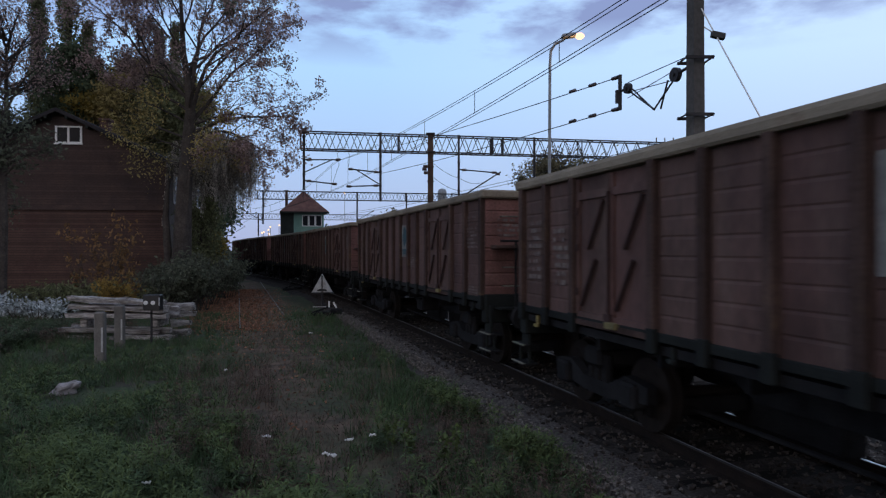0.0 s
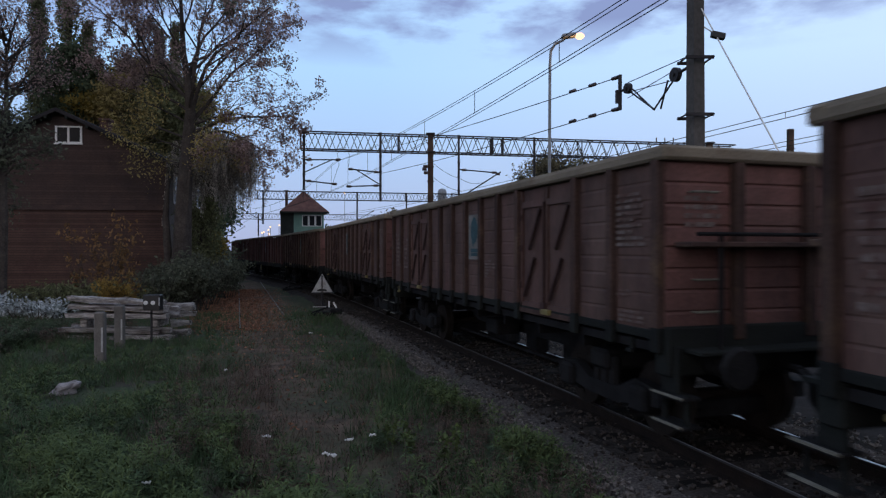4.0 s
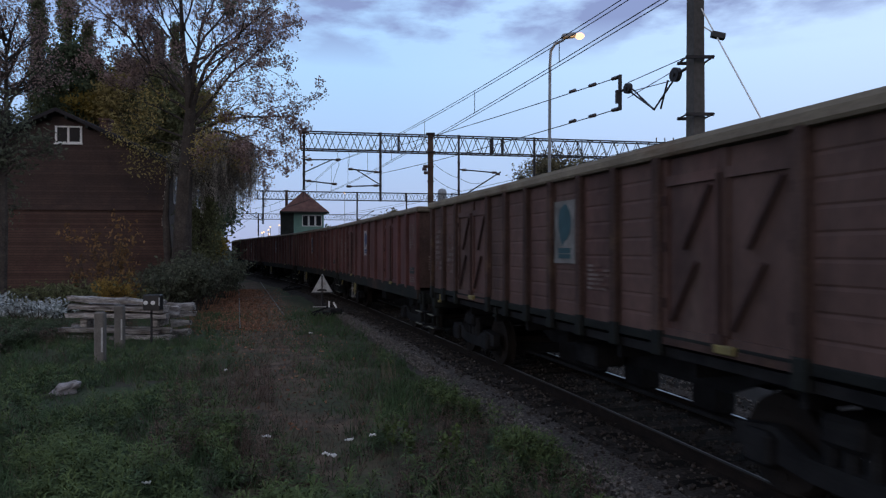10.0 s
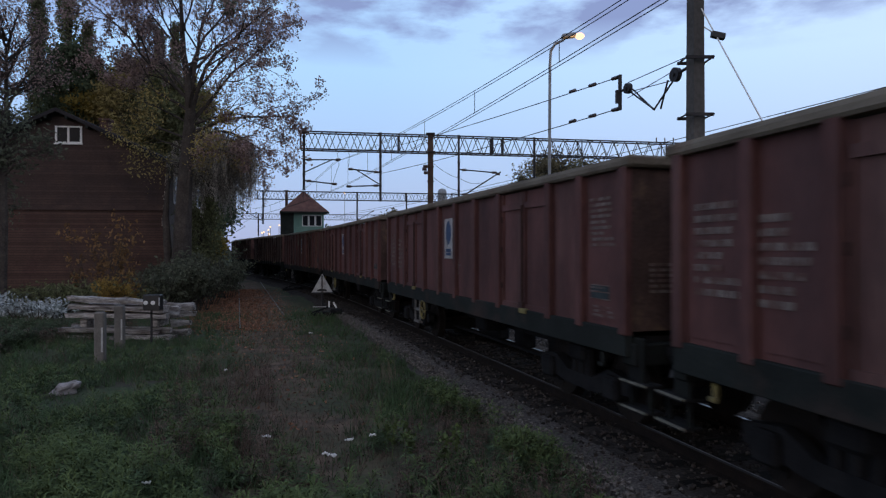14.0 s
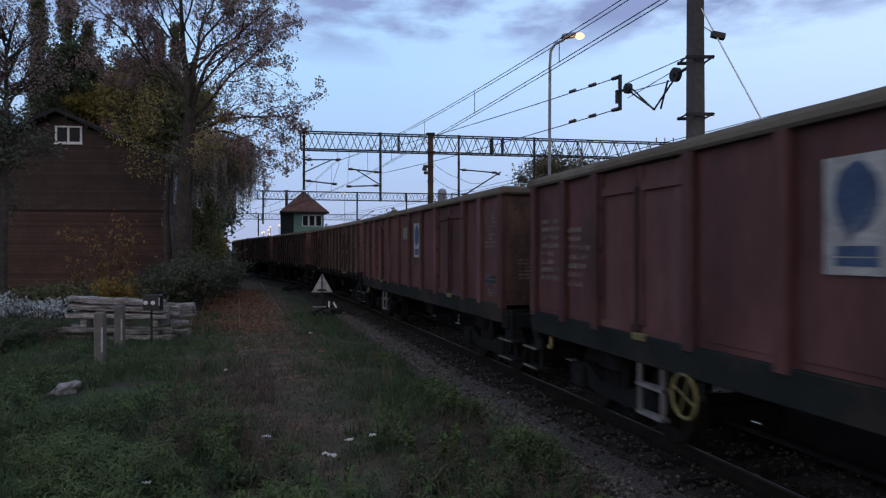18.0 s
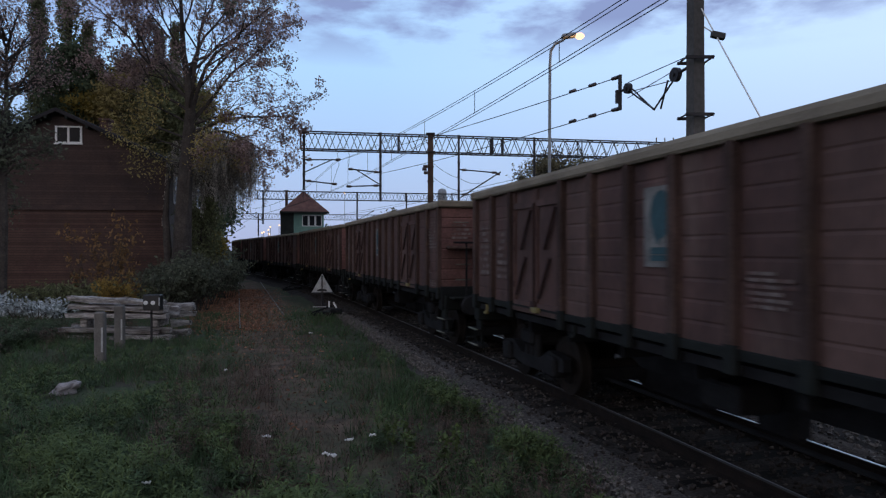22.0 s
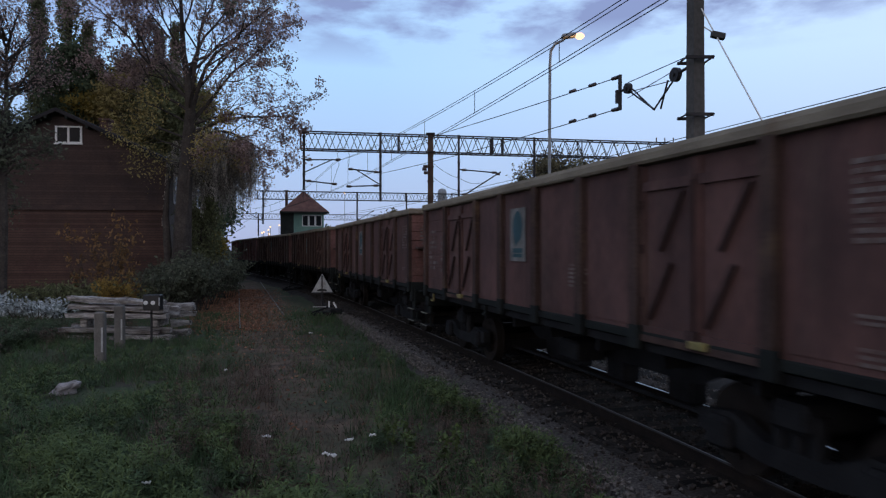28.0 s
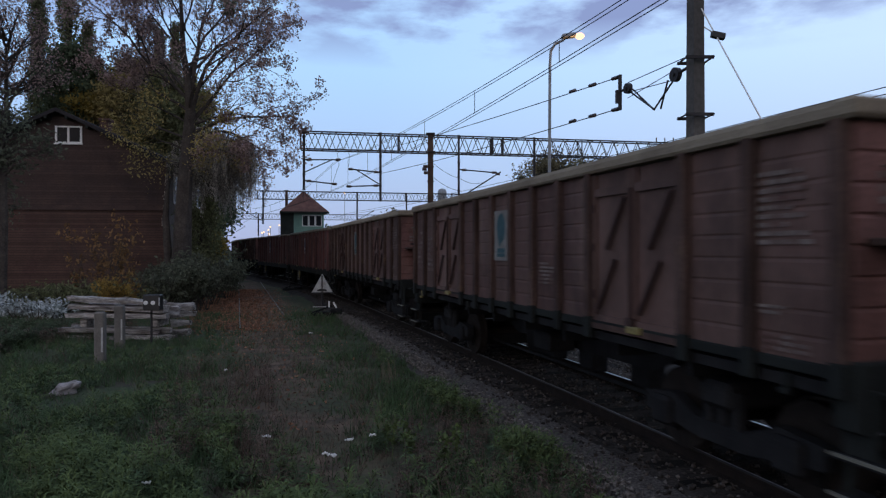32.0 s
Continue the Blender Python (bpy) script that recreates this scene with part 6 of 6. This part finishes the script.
def build_planting():
    build_big_tree()
    build_willow()
    build_poplar(-30.9, 50, 26.5, 1.0, 21, "tall narrow olive poplar behind the house", M["leaf_dull"], 9.0)
    build_poplar(-29.1, 51, 29.0, 1.5, 22, "tall dark poplar behind the house", M["leaf_dull"])
    build_poplar(-27.1, 50, 20.0, 1.0, 23, "slim olive poplar behind the house", M["leaf_dull"])
    build_poplar(-22.5, 52, 20.0, 0.8, 34, "slim dark poplar behind the house", M["leaf_dull"])
    build_poplar(-21.2, 52, 20.6, 0.8, 35, "slim dark poplar behind the house", M["leaf_dull"])
    build_crown_tree("dark_tree", -27.4, 48.5, 16, 2.2, 3.6, 14.2, M["leaf_green"], 32, "dark green tree below the poplars", 24000, 0.15, 0.3, clumps=110)
    build_crown_tree("ochre_tree", -23.6, 50, 17, 3.0, 4.0, 13.0, M["leaf_ochre"], 24, "broad ochre-brown tree behind the house", 27000, 0.15, 0.35, clumps=120)
    build_crown_tree("green_tree", -20.6, 49.5, 16, 3.0, 4.0, 12.2, M["leaf_dull"], 33, "olive green tree behind the house", 24000, 0.15, 0.35, clumps=110)
    build_crown_tree("yellow_tree", -26.6, 48, 13.5, 1.8, 1.2, 13.0, M["leaf_yellow"], 25, "yellowing tree showing over the roof", 5000, 0.12, 0.2, clumps=50)
    build_crown_tree("dark_tree", -18.2, 27.0, 9, 1.9, 1.5, 7.3, M["leaf_grey"], 26, "dark green tree crowding the house", 2300, 0.085, 0.2, clumps=90)
    build_crown_tree("dark_tree", -19.2, 27.4, 6, 1.3, 2.4, 4.6, M["leaf_grey"], 36, "dark green bushy tree at the house corner", 1500, 0.085, 0.18, clumps=70)
    build_bare_tree("brown_tree", -24.7, 37.0, 19, M["leaf_brown"], 27, "sparse brown-leaved tree beside the house", 0.25, 21, 3, 0.075)
    build_bare_tree("brown_tree", -28.2, 40.0, 17, M["leaf_brown"], 37, "thin twiggy tree with withered leaves", 0.25, 8, 3, 0.075)
    build_crown_tree("bushy_tree", -12.7, 34.3, 6, 1.0, 2.2, 3.3, M["leaf_dull"], 38, "bushy olive tree against the house corner", 9000, 0.07, 0.12, clumps=80)
    build_crown_tree("yellow_tree", -18.6, 52, 6, 1.5, 1.7, 2.6, M["leaf_yellow"], 28, "low yellowing tree beyond the willow", 3600, 0.12, 0.2, clumps=50)
    build_crown_tree("round_tree", 11.4, 62, 12, 4.3, 2.9, 9.0, M["leaf_olive"], 29, "round grey-green tree beyond the gantry", 16000, 0.13, 0.35, clumps=170)
    # hidden trees added to keep sky light off the far wagons
    for k, (x, y, z) in enumerate(((-21.8, 54, 5.5), (-24.5, 64, 5.5), (-29.0, 77, 6), (-34.5, 92, 6.5))):
        build_crown_tree("green_tree", x, y, 13, 3.6, 5.3, z + 0.8, M["leaf_green"], 90 + k, "unseen dark green tree added to darken the far wagons", 8000, 0.22, 0.35, clumps=80, group="trees beyond the house")
    build_crown_tree("far_tree", -8.6, 105, 10, 2.6, 3.0, 6.5, M["leaf_olive"], 30, "far olive tree behind the tracks", 1500, 0.25, 0.3, clumps=40)
    build_crown_tree("far_tree", -21.0, 120, 10, 2.6, 2.0, 5.0, M["leaf_green"], 31, "far dark tree behind the signal box", 1200, 0.25, 0.3, clumps=40)
    build_shrub(-14.4, 28.0, 4.2, 1.4, M["leaf_orange"], 41, "thin shrub with orange leaves before the house", 900, 0.09, 16)
    build_shrub(-11.6, 23.5, 1.9, 0.8, M["leaf_rust"], 42, "small rusty-leaved bush behind the stack", 1700, 0.065, 18)
    for k, (x, y, h, r) in enumerate(((-11.0, 26.5, 2.4, 1.1), (-10.5, 27.5, 2.6, 1.2), (-11.3, 31, 2.8, 1.4), (-12.6, 29.5, 2.2, 1.2), (-11.8, 35, 2.6, 1.3), (-13.5, 41, 2.5, 1.3))):
        build_shrub(x, y, h, r, M["leaf_grey"], 50 + k, "grey-green bush at the edge of the siding", 2600, 0.075, 26, 0.5)
    for k, (x, y, h, r) in enumerate(((-17.4, 27.6, 1.2, 1.2), (-16.2, 27.2, 1.4, 1.2), (-15.1, 26.6, 1.6, 1.1), (-13.8, 26.2, 1.5, 1.1), (-18.8, 28.0, 1.1, 1.2), (-12.6, 26.0, 1.4, 0.9))):
        build_shrub(x, y, h, r, M["leaf_dull"], 70 + k, "low olive bush against the brick wall", 1500, 0.075, 26, 0.6)
    for k, (x, y, h, r) in enumerate(((-15.8, 24.5, 1.0, 1.0), (-14.6, 24.2, 0.9, 0.9), (-17.2, 25, 1.0, 1.0))):
        build_shrub(x, y, h, r, M["palefoliage"], 60 + k, "silvery pale low shrub before the house", 1300, 0.06, 30, 0.8)


build_planting()


def blades(rng, count, place, h0, h1, w, lean):
    vs, fs = [], []
    for _ in range(count):
        x, y = place()
        z = ground_z(x, y) - 0.01
        h = rng.uniform(h0, h1)
        a = rng.uniform(0, math.tau)
        lx, ly = rng.gauss(0, lean) * h, rng.gauss(0, lean) * h
        dx, dy = w * math.cos(a), w * math.sin(a)
        k = len(vs)
        vs += [(x - dx, y - dy, z), (x + dx, y + dy, z), (x + lx * 0.45 + dx * 0.6, y + ly * 0.45 + dy * 0.6, z + h * 0.6), (x + lx * 0.45 - dx * 0.6, y + ly * 0.45 - dy * 0.6, z + h * 0.6), (x + lx, y + ly, z + h)]
        fs += [(k, k + 1, k + 2, k + 3), (k + 3, k + 2, k + 4)]
    return vs, fs


def build_grass():
    rng = random.Random(77)

    def track_side(x, y):
        """Metres to the right of the gravel's outer edge (negative: on the grass)."""
        s = np.interp(y, SIDE_Y[100:], SIDE_X[100:])
        return x - (s - 0.75 + 0.5 * max(0.0, min(1.0, (13.5 - y) / 6)))

    def field(bare_ok, ymin, ymax, pw):
        def place():
            while True:
                y = ymin + (ymax - ymin) * rng.random() ** pw
                x = rng.uniform(-0.75 * y - 2, 0.35 * y + 2)
                if track_side(x, y) > rng.gauss(0, 0.12):
                    continue
                d = abs(x - bare_line(y))
                if x > -0.7 and y < 9.5 and rng.random() < 0.6:
                    continue
                if not bare_ok and y > 6 and d < 1.7 * rng.random() ** 0.6:
                    continue
                if not bare_ok and noise.noise((x * 0.8, y * 0.8, 7)) + 0.35 * noise.noise((x * 2.7, y * 2.7, 1)) < rng.uniform(-0.55, 0.2):
                    continue
                return x, y
        return place
    def tufts(count, place, per, h0, h1, w, lean):
        vs, fs = [], []
        for _ in range(count):
            x, y = place()
            k = max(0.35, 1.0 + 1.3 * noise.noise((x * 0.55, y * 0.55, 21)))
            spot = [(x + rng.gauss(0, 0.05), y + rng.gauss(0, 0.05)) for _ in range(per)]
            v, f = blades(rng, per, spot.pop, h0 * k, h1 * k, w * rng.uniform(0.7, 1.3), lean)
            b = len(vs)
            vs += v
            fs += [tuple(i + b for i in q) for q in f]
        return vs, fs
    vs, fs = tufts(8500, field(False, 2.6, 27, 1.5), 10, 0.05, 0.25, 0.006, 0.55)
    tagged(raw("grass", vs, fs, M["grass"]), "rough tufted green grass beside the track", "grass", kind="stuff")
    vs, fs = tufts(2300, field(True, 4, 30, 1.3), 7, 0.04, 0.16, 0.005, 0.7)
    tagged(raw("thin_grass", vs, fs, M["grass"]), "thin grass on the bare soil", "grass", kind="stuff")
    vs, fs = tufts(2600, field(True, 4, 30, 1.4), 7, 0.08, 0.34, 0.0035, 0.5)
    tagged(raw("dry_grass", vs, fs, M["drygrass"]), "thin dry brown grass stalks", "grass", kind="stuff")
    # one pale dry tuft close to the gravel
    spot = [(-1.06 + rng.gauss(0, 0.09), 12.9 + rng.gauss(0, 0.09)) for _ in range(60)]
    vs, fs = blades(rng, 60, spot.pop, 0.25, 0.62, 0.004, 0.16)
    tagged(raw("dry_tuft", vs, fs, M["rim"]), "tall tuft of pale dry grass stalks", "grass")

    def weed(out, x, y, h, levels, leaf, narrow, tip):
        """One stem with whorls of narrow leaves that grow steeper and smaller to the top; out: lower and tip meshes."""
        z = ground_z(x, y)
        lx, ly = rng.gauss(0, 0.12) * h, rng.gauss(0, 0.12) * h
        for lv in range(levels):
            u = 0.25 + 0.75 * lv / (levels - 1)
            px, py, zz = x + lx * u, y + ly * u, z + h * u
            top = lv >= levels - tip
            vs, fs = out[1] if top else out[0]
            n = 5 if top else 4
            for q in range(n):
                a = lv * 1.1 + q * math.tau / n + rng.gauss(0, 0.35)
                ln = leaf * rng.uniform(0.6, 1.25) * (0.8 if lv == levels - 1 else 1.0)
                dx, dy = math.cos(a), math.sin(a)
                rise = rng.uniform(0.2, 0.95) if top else rng.uniform(-0.35, 0.3)
                w = ln * narrow
                k = len(vs)
                vs += [(px, py, zz), (px + dx * ln * 0.45 - dy * w, py + dy * ln * 0.45 + dx * w, zz + ln * rise * 0.6), (px + dx * ln, py + dy * ln, zz + ln * (rise * 0.75 - 0.12)), (px + dx * ln * 0.45 + dy * w, py + dy * ln * 0.45 - dx * w, zz + ln * rise * 0.6)]
                fs.append((k, k + 1, k + 2, k + 3))
        vs, fs = out[0]
        k = len(vs)
        vs += [(x - 0.004, y, z), (x + 0.004, y, z), (x + lx, y + ly, z + h)]
        fs.append((k, k + 1, k + 2))

    def bed(count, y0, y1, want):
        for _ in range(count):
            for _ in range(200):
                y = y0 + (y1 - y0) * rng.random()
                x = rng.uniform(-0.74 * y, 0.2 * y + 0.3)
                if track_side(x, y) < -0.45 and want(x, y):
                    yield x, y
                    break
    heads = ((-2.18, 8.1), (-1.125, 7.96), (-0.872, 8.16), (-1.335, 7.41), (-1.24, 7.35), (-2.94, 6.48), (-3.7, 18.2), (-4.2, 12.6))

    def clear(x, y):
        return not any(abs(x * b / y - a) < 0.14 and b - 1.2 < y < b + 0.1 for a, b in heads)
    green = (([], []), ([], []))
    for x, y in bed(1900, 3.6, 9.2, lambda x, y: noise.noise((x * 0.8, y * 0.8, 2)) > (-0.22 + 0.09 * (y - 5.5) if y > 6.3 else -0.9) and not (-2.6 < x < -0.9 and y > 7.4) and (x < -0.7 or rng.random() < 0.12) and clear(x, y)):
        k = max(0.3, 0.75 + 1.0 * noise.noise((x * 0.8, y * 0.8, 2)) + 0.8 * noise.noise((x * 2.2, y * 2.2, 8)))
        weed(green, x, y, rng.uniform(0.12, 0.5) * min(1.4, k), 7, 0.15, 0.065, 3)
    for x, y in bed(420, 8.5, 16.5, lambda x, y: x < bare_line(y) - 1.6 and noise.noise((x * 0.6, y * 0.6, 12)) > 0.0):
        weed(green, x, y, rng.uniform(0.12, 0.34), 5, 0.12, 0.1, 2)
    for x, y in bed(300, 7.5, 15.0, lambda x, y: x > bare_line(y) + 2.2 and noise.noise((x * 0.7, y * 0.7, 31)) > 0.0):
        weed(green, x, y, rng.uniform(0.12, 0.36), 5, 0.12, 0.1, 2)
    tagged(raw("weeds", *green[0], M["nettle"]), "dense dull green weeds in the foreground", "weeds", kind="stuff")
    tagged(raw("weed_tips", *green[1], M["weedtip"]), "lighter young leaf tips of the weeds", "weeds", kind="stuff")
    # withered brown weeds at the path's edge and before the stack
    dead = (([], []), ([], []))
    for x, y in bed(520, 7.0, 14.0, lambda x, y: -2.1 < x - bare_line(y) < -0.3 and noise.noise((x, y, 41)) > -0.15):
        weed(dead, x, y, rng.uniform(0.14, 0.42), 5, 0.07, 0.08, 2)
    for x, y in bed(420, 14.0, 22.0, lambda x, y: x < -10.2 and noise.noise((x * 0.6, y * 0.6, 51)) > -0.1):
        weed(dead, x, y, rng.uniform(0.15, 0.42), 6, 0.12, 0.1, 2)
    for x, y in bed(650, 4.5, 10.0, lambda x, y: x > -0.5):
        weed(dead, x, y, rng.uniform(0.08, 0.3), 5, 0.07, 0.08, 2)
    tagged(raw("withered_weeds", dead[0][0] + dead[1][0], dead[0][1] + [tuple(i + len(dead[0][0]) for i in q) for q in dead[1][1]], M["weedbrown"]), "withered brown weeds along the bare path", "weeds", kind="stuff")
    dark = (([], []), ([], []))
    for x, y in bed(700, 15.5, 21.0, lambda x, y: x < -10.9):
        weed(dark, x, y, rng.uniform(0.15, 0.42), 6, 0.16, 0.13, 2)
    tagged(raw("brambles", dark[0][0] + dark[1][0], dark[0][1] + [tuple(i + len(dark[0][0]) for i in q) for q in dark[1][1]], M["leaf_green"]), "dark bramble thicket beside the timber stack", "brambles", kind="stuff")
    # yellowish flowering stalks close to the camera
    for x, y, h in ((-0.62, 8.0, 0.5), (-0.5, 8.15, 0.44), (-0.72, 8.3, 0.4), (-0.4, 7.9, 0.38), (0.0, 7.6, 0.42), (0.16, 7.8, 0.5)):
        f = root("flowering_weed", pose(x, y, ground_z(x, y)), "yellowish green weed going to seed", "weed", "flowering weeds")
        bm = B()
        rod(bm, (0, 0, -0.02), (0.03, 0, h), 0.005, 0.003, n=5)
        part("stalk", bm, M["weedtip"], f)
        pts = [Vector((0.03 * u + rng.gauss(0, 0.03), rng.gauss(0, 0.03), h * u)) for u in [0.35 + 0.65 * rng.random() for _ in range(70)]]
        v2, f2 = leaf_mesh(rng, pts, 1, 0.012, 0.028)
        raw("seed_leaves", v2, f2, M["weedtip"], f)
    # fallen leaves along the siding
    pts = []
    for _ in range(26000):
        y = 9 + 34 * rng.random()
        x = bare_line(y) + (rng.gauss(-1.3, 1.05) if y > 20 else rng.gauss(-0.4, 1.2))
        if y < 21 and rng.random() < 0.96 - 0.02 * max(0, y - 15):
            continue
        pts.append((x, y, ground_z(x, y) + 0.012))
    v2, f2 = leaf_mesh(rng, pts, 1, 0.004, 0.044)
    tagged(raw("fallen_leaves", v2, f2, M["leaf_fallen"]), "fallen rusty leaves lying along the siding", "leaves", kind="stuff")
    # leaf crumbs and chaff on the bare soil
    pts = []
    for _ in range(9000):
        y = 5.5 + 17 * rng.random() ** 1.2
        x = bare_line(y) + rng.gauss(0.2, 1.2)
        pts.append((x, y, ground_z(x, y) + 0.008))
    v2, f2 = leaf_mesh(rng, pts, 1, 0.003, 0.017)
    tagged(raw("leaf_litter", v2, f2, M["weedbrown"]), "brown leaf crumbs strewn over the bare soil", "leaves", kind="stuff")
    # white flower heads
    for x, y in heads:
        f = root("yarrow", pose(x, y, 0), "white flat-topped yarrow flower in the grass", "flower", "white flowers")
        bm = B()
        rod(bm, (0, 0, 0), (0.01, 0, 0.27), 0.004, n=5)
        part("stalk", bm, M["nettle"], f)
        bm = B()
        for _ in range(11):
            u, v = rng.gauss(0, 0.024), rng.gauss(0, 0.022)
            r = bmesh.ops.create_icosphere(bm, subdivisions=1, radius=0.013)
            bmesh.ops.translate(bm, vec=(0.01 + u, v, 0.275 - 2 * (u * u + v * v)), verts=r["verts"])
        part("flower_head", bm, M["flower"], f)


build_grass()


# ---- what moves ----
def motions():
    times = [0.5 * k for k in range(65)]
    fine, t = [], 0.0
    while t < 32.0:
        fine.append(t)
        t += 0.1
    fine.append(32.0)
    for w, s in WAGONS:
        walk(w, [(t, wagon_pose(s - gone(t))) for t in times])
        for b in w.children:
            if b.name.startswith("bogie"):
                for ws in b.children:
                    if ws.name.startswith("wheelset"):
                        y = ws.location.y
                        walk(ws, [(t, pose(0, y, 0.46, math.degrees(gone(t) / 0.46))) for t in fine])


motions()
